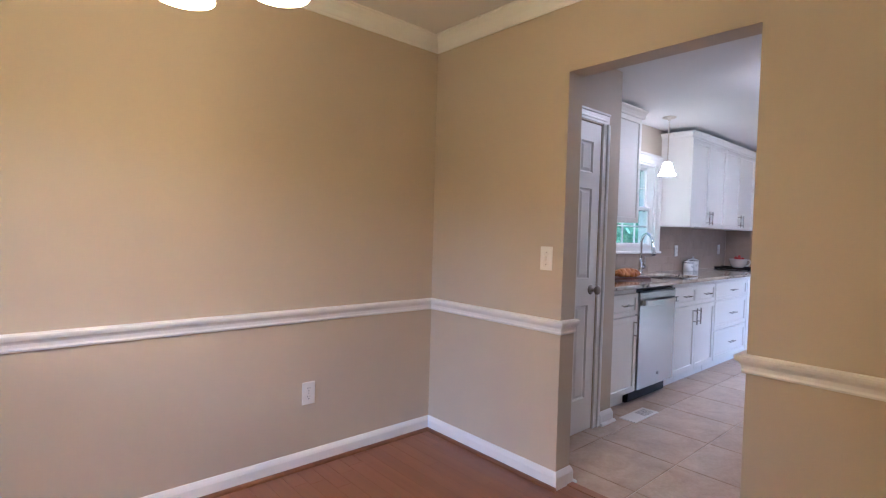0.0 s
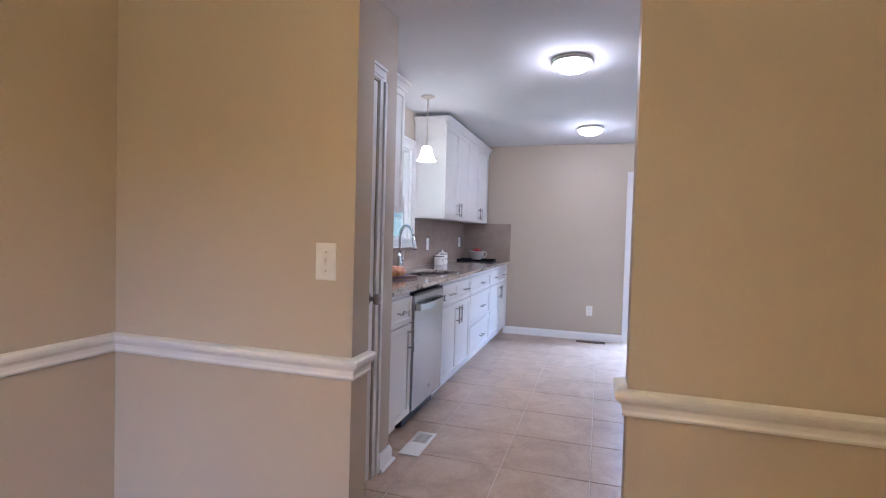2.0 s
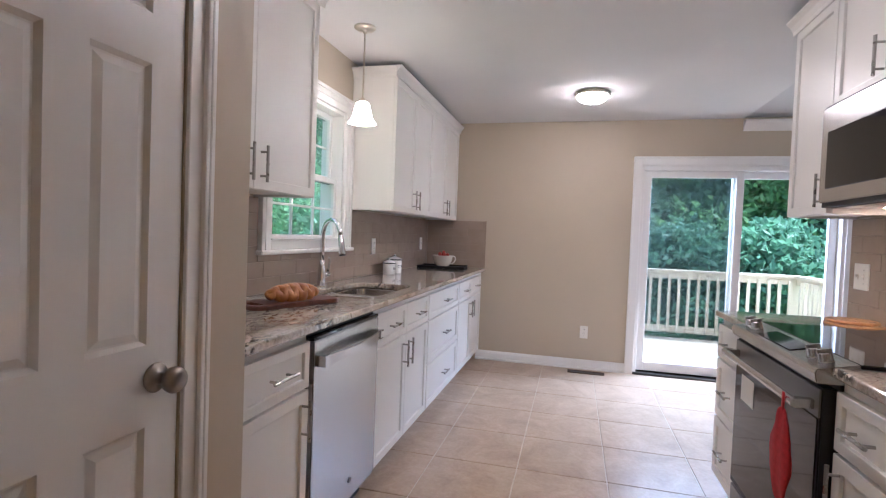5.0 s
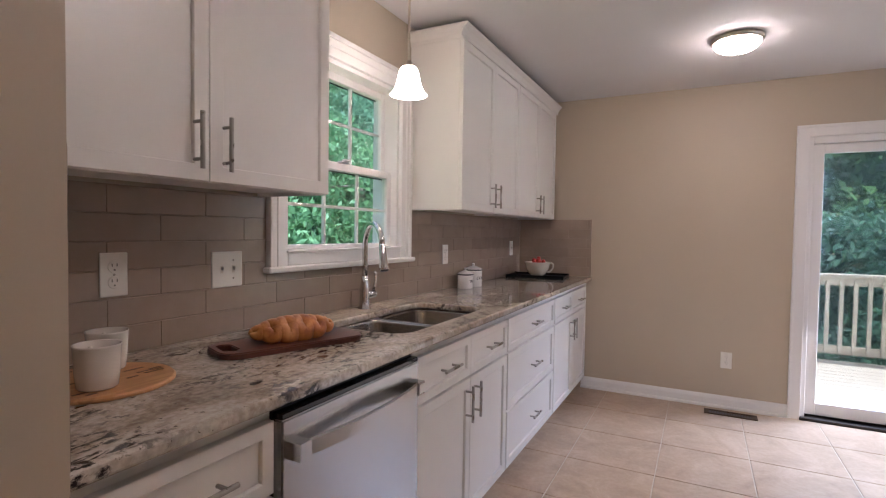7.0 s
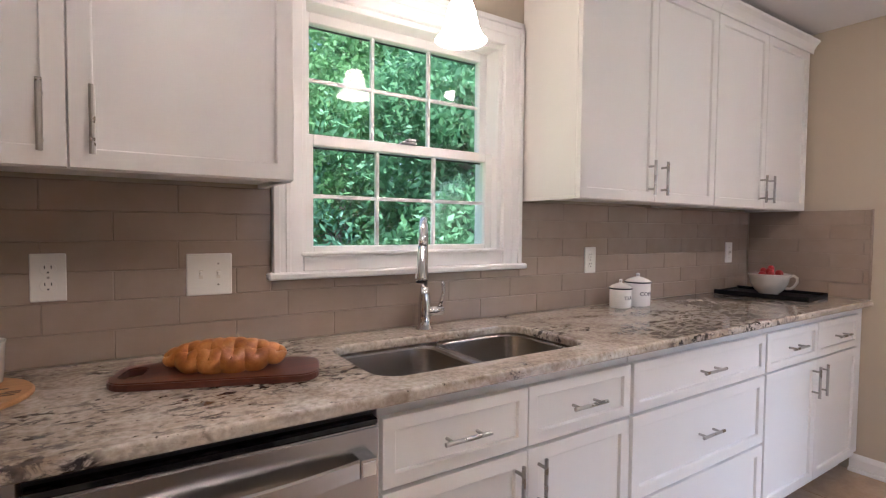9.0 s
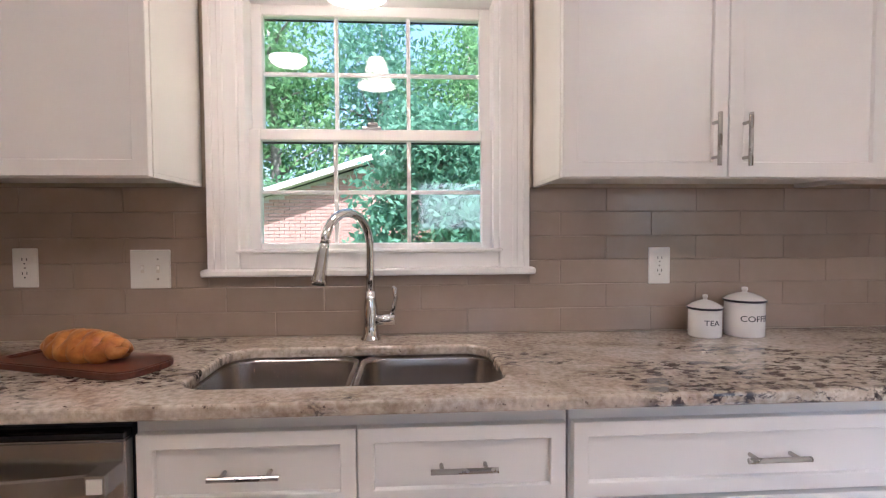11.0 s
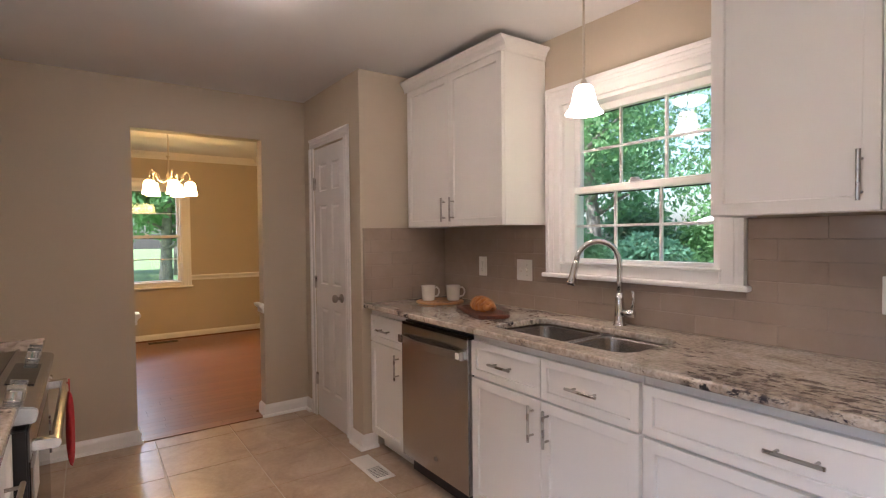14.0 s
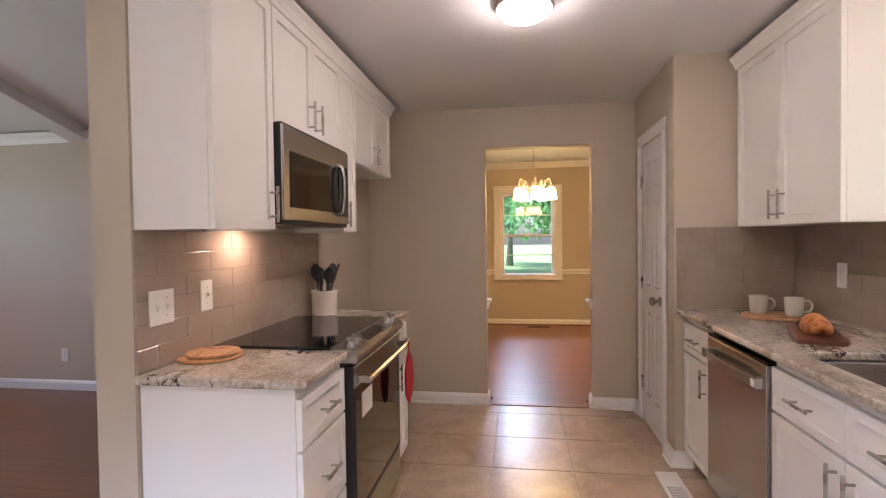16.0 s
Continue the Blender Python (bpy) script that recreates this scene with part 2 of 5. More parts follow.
M_MITT = plain("red_cloth", (0.34, 0.012, 0.016), 0.85, 0.2, 60, 0.3)
M_VENTW = painted("vent_white", (0.76, 0.74, 0.70), 0.35)
M_VENTB = metal("vent_bronze", (0.09, 0.06, 0.04), 0.55)
M_DECK = wood("deck_wood", (0.50, 0.43, 0.34), (0.66, 0.58, 0.47), 0.8, 1, 0.5, 0.2)
M_RAIL = wood("rail_wood", (0.60, 0.52, 0.41), (0.74, 0.66, 0.54), 0.75, 2, 0.5, 0.12)
M_TRACK = metal("dark_track", (0.05, 0.045, 0.04), 0.5)
M_BRICK = brick_mat()
M_MORTAR = plain("mortar", (0.45, 0.40, 0.36), 0.9, 0.1, 30, 0.2)
M_ROOF = plain("roof_shingle", (0.10, 0.10, 0.11), 0.9, 0.3, 20, 0.4)
M_BARK = plain("bark", (0.24, 0.21, 0.185), 0.95, 0.4, 9, 0.8)
M_GRASS = plain("grass_ground", (0.125, 0.205, 0.072), 0.9, 0.45, 3, 0.6)
M_LEAF = [leaf_mat("leaf_a", (0.065, 0.165, 0.085), (0.15, 0.31, 0.155)), leaf_mat("leaf_b", (0.06, 0.16, 0.11), (0.14, 0.29, 0.19)),
          leaf_mat("leaf_c", (0.075, 0.17, 0.065), (0.15, 0.30, 0.12))]
M_FLUSH = glowing("flush_glow", (1.0, 0.83, 0.66), LAMP)
M_PEND = glowing("pendant_glow", (1.0, 0.80, 0.58), PENDANT)
M_CHAND = glowing("chandelier_glow", (1.0, 0.62, 0.20), CHANDELIER)
M_HOOD = glowing("hood_glow", (1.0, 0.70, 0.45), 34.0)


# ---- mesh helpers ----
def mesh_of(bm, name, mat, smooth=False):
    me = bpy.data.meshes.new(name)
    bmesh.ops.recalc_face_normals(bm, faces=bm.faces)
    bm.to_mesh(me)
    bm.free()
    for mt in (mat if isinstance(mat, (list, tuple)) else [mat]):
        me.materials.append(mt)
    if smooth:
        for p in me.polygons:
            p.use_smooth = True
    return me


def put(name, me, parent=None, m=None, label=""):
    ob = new(name, me)
    if parent is not None:
        ob.parent = parent
    if m is not None:
        ob.matrix_basis = m
    return tagged(ob, label) if label else ob


def add_box(bm, lo, hi):
    r = bmesh.ops.create_cube(bm, size=1)
    c = [(a + b) / 2 for a, b in zip(lo, hi)]
    s = [abs(b - a) for a, b in zip(lo, hi)]
    for v in r["verts"]:
        v.co = Vector((v.co.x * s[0] + c[0], v.co.y * s[1] + c[1], v.co.z * s[2] + c[2]))
    return r["verts"]


def box_mesh(name, lo, hi, mat, bevel=0.0, seg=1):
    bm = bmesh.new()
    add_box(bm, lo, hi)
    if bevel:
        bmesh.ops.bevel(bm, geom=list(bm.edges), offset=bevel, segments=seg, affect='EDGES', profile=0.5)
    return mesh_of(bm, name, mat)


def box(name, lo, hi, mat, parent=None, bevel=0.0, seg=1, label=""):
    return put(name, box_mesh(name, lo, hi, mat, bevel, seg), parent, None, label)


def boxes(name, items, mat, parent=None, bevel=0.0):
    bm = bmesh.new()
    for lo, hi in items:
        add_box(bm, lo, hi)
    if bevel:
        bmesh.ops.bevel(bm, geom=list(bm.edges), offset=bevel, segments=1, affect='EDGES')
    return put(name, mesh_of(bm, name, mat), parent)


def add_tube(bm, pts, radii, seg=12, cap=True):
    """A tube through points; one radius or one for each point."""
    pts = [Vector(p) for p in pts]
    radii = [radii] * len(pts) if isinstance(radii, (int, float)) else radii
    rings = []
    d0 = (pts[1] - pts[0]).normalized()
    side = d0.orthogonal().normalized()
    for i, p in enumerate(pts):
        d = (pts[min(i + 1, len(pts) - 1)] - pts[max(i - 1, 0)]).normalized()
        side = (side - d * side.dot(d)).normalized()
        up = d.cross(side)
        rings.append([bm.verts.new(p + radii[i] * (math.cos(a) * side + math.sin(a) * up)) for a in [2 * math.pi * k / seg for k in range(seg)]])
    for a, b in zip(rings, rings[1:]):
        for k in range(seg):
            bm.faces.new((a[k], a[(k + 1) % seg], b[(k + 1) % seg], b[k]))
    if cap:
        bm.faces.new(rings[0][::-1])
        bm.faces.new(rings[-1])


def tube(name, pts, radii, mat, parent=None, seg=12, label=""):
    bm = bmesh.new()
    add_tube(bm, pts, radii, seg)
    return put(name, mesh_of(bm, name, mat, True), parent, None, label)


def add_lathe(bm, profile, seg=28, at=(0, 0, 0), wave=0.0):
    rings = []
    for r, z in profile:
        if r < 1e-5:
            rings.append([bm.verts.new((at[0], at[1], at[2] + z))])
        else:
            rings.append([bm.verts.new((at[0] + r * math.cos(a), at[1] + r * math.sin(a), at[2] + z)) for a in [2 * math.pi * k / seg for k in range(seg)]])
    for a, b in zip(rings, rings[1:]):
        for k in range(seg):
            q = [a[k % len(a)], a[(k + 1) % len(a)], b[(k + 1) % len(b)], b[k % len(b)]]
            u = []
            for v in q:
                if v not in u:
                    u.append(v)
            if len(u) > 2:
                bm.faces.new(u)


def lathe(name, profile, mat, parent=None, at=(0, 0, 0), seg=28, label="", m=None):
    bm = bmesh.new()
    add_lathe(bm, profile, seg, at)
    return put(name, mesh_of(bm, name, mat, True), parent, m, label)


def thing(name, m, label, category, group="", kind=""):
    ob = new(name)
    ob.empty_display_size = 0.1
    ob.matrix_basis = m
    return tagged(ob, label, category, group, kind)


def rounded_rect(x0, y0, x1, y1, r, n=6):
    out = []
    for cx, cy, a0 in ((x1 - r, y1 - r, 0), (x0 + r, y1 - r, 90), (x0 + r, y0 + r, 180), (x1 - r, y0 + r, 270)):
        for k in range(n + 1):
            a = radians(a0 + 90 * k / n)
            out.append((cx + r * math.cos(a), cy + r * math.sin(a)))
    return out


def moulding(name, profile, runs, mat, parent=None, cat=True):
    """profile: (out, up) pairs round the section. runs: (x0, y0, x1, y1, nx, ny, z), the wall's face and its normal; then 1 for an outer mitre at either end, -1 for an inner one."""
    bm = bmesh.new()
    for x0, y0, x1, y1, nx, ny, z, *mitre in runs:
        ma, mb = mitre or (0, 0)
        ln = math.hypot(x1 - x0, y1 - y0)
        dx, dy = (x1 - x0) / ln, (y1 - y0) / ln
        a = [bm.verts.new((x0 + nx * o - dx * o * ma, y0 + ny * o - dy * o * ma, z + u)) for o, u in profile]
        b = [bm.verts.new((x1 + nx * o + dx * o * mb, y1 + ny * o + dy * o * mb, z + u)) for o, u in profile]
        n = len(profile)
        for k in range(n):
            bm.faces.new((a[k], a[(k + 1) % n], b[(k + 1) % n], b[k]))
        bm.faces.new(a[::-1])
        bm.faces.new(b)
    ob = put(name, mesh_of(bm, name, mat), parent)
    return ob


def structure(ob, label):
    return tagged(ob, label, "", "", "structure")


# ---- plan ----
CEIL = 2.365
SINK_Y, FAR_X, RANGE_Y, WALL_X0, WALL_X1 = 2.69, 7.72, -0.06, 2.80, 2.915
OP0, OP1, OPZ = 0.902, 1.720, 2.050
DIN_X, DIN_Y0, DIN_Y1 = -0.80, -1.6, 2.70
LIV_Y = -4.6
TOP = 2.75

# ---- walls ----
WIN = (4.925, 5.745, 1.128, 2.0)      # opening of the sink window: x0 x1 z0 z1
wall_sink = boxes("wall_north", [((3.875, SINK_Y, -0.3), (WIN[0], SINK_Y + 0.16, TOP)), ((WIN[1], SINK_Y, -0.3), (FAR_X + 0.16, SINK_Y + 0.16, TOP)),
                                 ((WIN[0], SINK_Y, -0.3), (WIN[1], SINK_Y + 0.16, WIN[2])), ((WIN[0], SINK_Y, WIN[3]), (WIN[1], SINK_Y + 0.16, TOP))], M_WALL)
structure(wall_sink, "greige painted kitchen wall with the sink window")
SL = (-1.02, 0.635, 0.0, 1.953)        # opening of the sliding door: y0 y1 z0 z1
wall_far = boxes("wall_east", [((FAR_X, SL[1], -0.3), (FAR_X + 0.16, SINK_Y, TOP)), ((FAR_X, LIV_Y, -0.3), (FAR_X + 0.16, SL[0], TOP)),
                               ((FAR_X, SL[0], SL[3]), (FAR_X + 0.16, SL[1], TOP)), ((FAR_X, SL[0], -0.3), (FAR_X + 0.16, SL[1], -0.004))], M_WALL)
structure(wall_far, "greige painted end wall with the sliding door")
wall_open = boxes("wall_west", [((WALL_X0, DIN_Y0, -0.3), (WALL_X1, OP0, TOP)), ((WALL_X0, OP1, -0.3), (WALL_X1, DIN_Y1, TOP)),
                                ((WALL_X0, OP0, OPZ), (WALL_X1, OP1, TOP))], M_WALL)
structure(wall_open, "greige painted wall with a cased-free opening between dining room and kitchen")
PD = (3.118, 3.645, 1.976)            # opening of the pantry door: x0 x1 z1
PANTRY_Y = 2.045
wall_pantry = boxes("wall_pantry", [((WALL_X1, PANTRY_Y, -0.3), (PD[0], PANTRY_Y + 0.1, TOP)), ((PD[1], PANTRY_Y, -0.3), (3.875, PANTRY_Y + 0.1, TOP)),
                                    ((PD[0], PANTRY_Y, PD[2]), (PD[1], PANTRY_Y + 0.1, TOP)), ((3.775, PANTRY_Y + 0.1, -0.3), (3.875, SINK_Y + 0.16, TOP)),
                                    ((WALL_X1, 2.62, -0.3), (3.775, 2.85, TOP))], M_WALL)
structure(wall_pantry, "greige painted pantry closet wall")
wall_range = boxes("wall_south", [((WALL_X1, RANGE_Y - 0.14, -0.3), (5.50, RANGE_Y, CEIL + 0.02))], M_WALL)
structure(wall_range, "greige painted wall behind the range, ending in a bare post")
DW = (0.885, 1.705, 0.705, 2.01)        # opening of the dining window: y0 y1 z0 z1
wall_din = boxes("wall_dining_west", [((DIN_X - 0.16, DIN_Y0, -0.3), (DIN_X, DW[0], TOP)), ((DIN_X - 0.16, DW[1], -0.3), (DIN_X, DIN_Y1, TOP)),
                                      ((DIN_X - 0.16, DW[0], -0.3), (DIN_X, DW[1], DW[2])), ((DIN_X - 0.16, DW[0], DW[3]), (DIN_X, DW[1], TOP))], M_WALL)
structure(wall_din, "dining room front wall with one window")
structure(boxes("wall_dining_north", [((DIN_X - 0.16, DIN_Y1, -0.3), (WALL_X1, DIN_Y1 + 0.15, TOP))], M_WALL), "plain greige dining room wall")
structure(boxes("wall_dining_south", [((DIN_X - 0.16, DIN_Y0 - 0.15, -0.3), (WALL_X1, DIN_Y0, TOP))], M_WALL), "plain greige dining room wall")
structure(boxes("wall_living_west", [((WALL_X0, LIV_Y, -0.3), (WALL_X1, DIN_Y0 - 0.15, 3.7)), ((WALL_X0, DIN_Y0 - 0.15, TOP), (WALL_X1, -0.2, 3.7))], M_WALL), "greige living room wall")
# the two openings are out of view, added to let daylight in
LW = ((3.6, 5.0), (5.6, 7.0))
structure(boxes("wall_living_south", [((WALL_X0, LIV_Y - 0.15, -0.3), (LW[0][0], LIV_Y, 4.3)), ((LW[0][1], LIV_Y - 0.15, -0.3), (LW[1][0], LIV_Y, 4.3)), ((LW[1][1], LIV_Y - 0.15, -0.3), (FAR_X + 0.16, LIV_Y, 4.3)),
                                      *[((a, LIV_Y - 0.15, -0.3), (b, LIV_Y, 1.25)) for a, b in LW], *[((a, LIV_Y - 0.15, 2.1), (b, LIV_Y, 4.3)) for a, b in LW]], M_WALL), "greige living room wall with two openings to the light")

# ---- ceilings ----
structure(boxes("ceiling", [((WALL_X1, RANGE_Y - 0.14, CEIL), (FAR_X, SINK_Y, CEIL + 0.12))], M_CEIL), "flat matt white kitchen ceiling")
structure(boxes("ceiling_dining", [((DIN_X, DIN_Y0, CEIL + 0.095), (WALL_X0, DIN_Y1, CEIL + 0.2))], M_CEIL), "flat white dining room ceiling")
RIDGE_X, RIDGE_Z, EAVE_Z = (WALL_X1 + FAR_X) / 2, 3.05, 2.36
bm = bmesh.new()
prof = [(WALL_X1 - 0.05, EAVE_Z), (RIDGE_X, RIDGE_Z), (FAR_X + 0.05, EAVE_Z), (FAR_X + 0.05, EAVE_Z + 0.15), (RIDGE_X, RIDGE_Z + 0.15), (WALL_X1 - 0.05, EAVE_Z + 0.15)]
ra = [bm.verts.new((x, LIV_Y, z)) for x, z in prof]
rb = [bm.verts.new((x, RANGE_Y - 0.14, z)) for x, z in prof]
for k in range(6):
    bm.faces.new((ra[k], ra[(k + 1) % 6], rb[(k + 1) % 6], rb[k]))
bm.faces.new((ra[0], ra[1], ra[4], ra[5]))
bm.faces.new((ra[1], ra[2], ra[3], ra[4]))
bm.faces.new((rb[0], rb[1], rb[4], rb[5]))
bm.faces.new((rb[1], rb[2], rb[3], rb[4]))
structure(put("ceiling_living", mesh_of(bm, "ceiling_living", M_CEIL)), "vaulted white living room ceiling")
bm = bmesh.new()
ga = [bm.verts.new((x, RANGE_Y - 0.14, z)) for x, z in ((WALL_X1, CEIL + 0.12), (FAR_X, CEIL + 0.12), (FAR_X, CEIL + 0.2), (RIDGE_X, RIDGE_Z + 0.1), (WALL_X1, CEIL + 0.2))]
gf = bm.faces.new(ga)
ex = bmesh.ops.extrude_face_region(bm, geom=[gf])
bmesh.ops.translate(bm, vec=(0, 0.1, 0), verts=[v for v in ex["geom"] if isinstance(v, bmesh.types.BMVert)])
structure(put("wall_gable", mesh_of(bm, "wall_gable", M_WALL)), "painted wall above the kitchen ceiling's edge")
bm = bmesh.new()
sl = (RIDGE_Z - EAVE_Z) / (RIDGE_X - WALL_X1)
for sgn in (1, -1):
    x0 = WALL_X1 if sgn > 0 else FAR_X
    q = []
    for y in (-2.85, -2.66):
        for x, dz in ((x0, -0.10), (RIDGE_X, -0.10), (RIDGE_X, 0.03), (x0, 0.03)):
            q.append(bm.verts.new((x, y, EAVE_Z + sl * abs(x - x0) + dz)))
    for f in ((0, 1, 2, 3), (4, 5, 6, 7), (0, 1, 5, 4), (3, 2, 6, 7), (0, 3, 7, 4), (1, 2, 6, 5)):
        bm.faces.new([q[k] for k in f])
structure(put("ceiling_beam", mesh_of(bm, "ceiling_beam", M_CEIL)), "boxed painted beam under the vaulted ceiling")

# ---- sub floors ----
TILE_EDGE = -0.13
structure(boxes("floor", [((WALL_X1 - 0.03, TILE_EDGE, -0.3), (FAR_X, SINK_Y, -0.004))], M_GROUT), "beige ceramic tile kitchen floor with pale grout")
structure(boxes("floor_dining", [((DIN_X, DIN_Y0, -0.3), (WALL_X1 - 0.03, DIN_Y1, -0.012))], M_OAKGAP), "reddish oak strip floor in the dining room")
structure(boxes("floor_living", [((WALL_X1, LIV_Y, -0.3), (FAR_X, TILE_EDGE, -0.012))], M_OAKGAP), "reddish oak strip floor in the living room")

# ---- mouldings ----
BASE = [(0, 0), (0.016, 0), (0.016, 0.062), (0.012, 0.074), (0.007, 0.083), (0.004, 0.088), (0, 0.088)]
SHOE = [(0.016, 0), (0.033, 0), (0.032, 0.009), (0.026, 0.016), (0.016, 0.018)]
RAIL = [(0, -0.034), (0.010, -0.034), (0.014, -0.026), (0.012, -0.018), (0.014, -0.004), (0.020, 0.004), (0.030, 0.012), (0.034, 0.022), (0.034, 0.030), (0.026, 0.036), (0, 0.036)]
CROWN = [(0, -0.088), (0.008, -0.088), (0.012, -0.078), (0.018, -0.072), (0.030, -0.050), (0.048, -0.030), (0.062, -0.020), (0.066, -0.012), (0.074, -0.008), (0.074, 0), (0, 0)]
NOSE = 0.034


def around_dining(z):
    return [(DIN_X, DIN_Y1, WALL_X0, DIN_Y1, 0, -1, z, -1, -1), (WALL_X0, DIN_Y1, WALL_X0, OP1, -1, 0, z, -1, 1), (WALL_X0, OP0, WALL_X0, DIN_Y0, -1, 0, z, 1, -1),
            (WALL_X0, DIN_Y0, DIN_X, DIN_Y0, 0, 1, z, -1, -1)]


def jambs(z, end):
    return [(WALL_X0, OP1, WALL_X1 - (0 if end else 0.002), OP1, 0, -1, z, 1, end), (WALL_X0, OP0, WALL_X1 - (0 if end else 0.002), OP0, 0, 1, z, 1, end)]


dwall = [(DIN_X, DIN_Y0, DIN_X, DIN_Y1, 1, 0)]
structure(moulding("baseboard_dining", BASE, around_dining(0) + jambs(0, 1) + [(*dwall[0], 0)], M_TRIM), "white painted baseboard")
structure(moulding("shoe_mould", SHOE, around_dining(0) + [(*dwall[0], 0)], M_SHOE), "stained shoe moulding along the oak floor")
rail_runs = around_dining(0.805) + jambs(0.805, 0)
rail_runs += [(DIN_X, DIN_Y0, DIN_X, 0.788, 1, 0, 0.805), (DIN_X, 1.802, DIN_X, DIN_Y1, 1, 0, 0.805)]
structure(moulding("chair_rail", RAIL, rail_runs, M_TRIM), "white moulded chair rail")
DC = CEIL + 0.094
structure(moulding("crown_dining", CROWN, [(DIN_X, DIN_Y1, WALL_X0, DIN_Y1, 0, -1, DC), (WALL_X0, DIN_Y1, WALL_X0, DIN_Y0, -1, 0, DC), (WALL_X0, DIN_Y0, DIN_X, DIN_Y0, 0, 1, DC),
                                           (DIN_X, DIN_Y0, DIN_X, DIN_Y1, 1, 0, DC)], M_TRIM), "white crown moulding")
structure(moulding("baseboard", BASE, [(FAR_X, 2.13, FAR_X, 0.705, -1, 0, 0), (FAR_X, -1.09, FAR_X, LIV_Y, -1, 0, 0), (WALL_X1, OP1, WALL_X1, PANTRY_Y, 1, 0, 0, 1, 0),
                                       (WALL_X1, RANGE_Y, WALL_X1, OP0, 1, 0, 0, 0, 1), (WALL_X1, PANTRY_Y, 3.032, PANTRY_Y, 0, -1, 0), (3.731, PANTRY_Y, 3.875, PANTRY_Y, 0, -1, 0, 0, 1),
                                       (3.875, PANTRY_Y, 3.875, 2.14, 1, 0, 0, 1, 0), (WALL_X1, RANGE_Y, 4.00, RANGE_Y, 0, 1, 0), (WALL_X1, LIV_Y, WALL_X1, RANGE_Y - 0.14, 1, 0, 0),
                                       (WALL_X1, RANGE_Y - 0.14, 5.516, RANGE_Y - 0.14, 0, -1, 0), (FAR_X, LIV_Y, WALL_X1, LIV_Y, 0, 1, 0)], M_TRIM), "white painted baseboard")
structure(moulding("shoe_mould_kitchen", SHOE, [(FAR_X, 2.13, FAR_X, 0.705, -1, 0, 0), (WALL_X1, OP1 - 0.03, WALL_X1, PANTRY_Y, 1, 0, 0), (WALL_X1, RANGE_Y, WALL_X1, OP0 + 0.03, 1, 0, 0),
                                                (WALL_X1, PANTRY_Y, 3.032, PANTRY_Y, 0, -1, 0), (3.731, PANTRY_Y, 3.875, PANTRY_Y, 0, -1, 0, 0, 1), (3.875, PANTRY_Y, 3.875, 2.14, 1, 0, 0, 1, 0)], M_TRIM), "white shoe moulding")
structure(moulding("crown_living", CROWN, [(FAR_X, RANGE_Y - 0.13, FAR_X, LIV_Y, -1, 0, EAVE_Z - 0.02), (WALL_X1, -2.66, WALL_X1, RANGE_Y - 0.14, 1, 0, EAVE_Z - 0.02),
                                           (WALL_X1, LIV_Y, WALL_X1, -2.85, 1, 0, EAVE_Z - 0.02)], M_TRIM), "white crown moulding in the living room")
structure(boxes("threshold", [((WALL_X1 - 0.035, OP0 + 0.004, -0.02), (WALL_X1 + 0.012, OP1 - 0.004, 0.006))], M_SHOE), "wooden threshold strip between oak and tile")
structure(boxes("threshold_living", [((5.51, TILE_EDGE - 0.03, -0.02), (FAR_X, TILE_EDGE + 0.01, 0.006))], M_SHOE), "wooden threshold strip between tile and oak")


# ---- windows and doors ----
def add_pane(name, lo, hi, parent):
    ob = box(name, lo, hi, M_GLASS, parent)
    ob.visible_shadow = False
    return ob


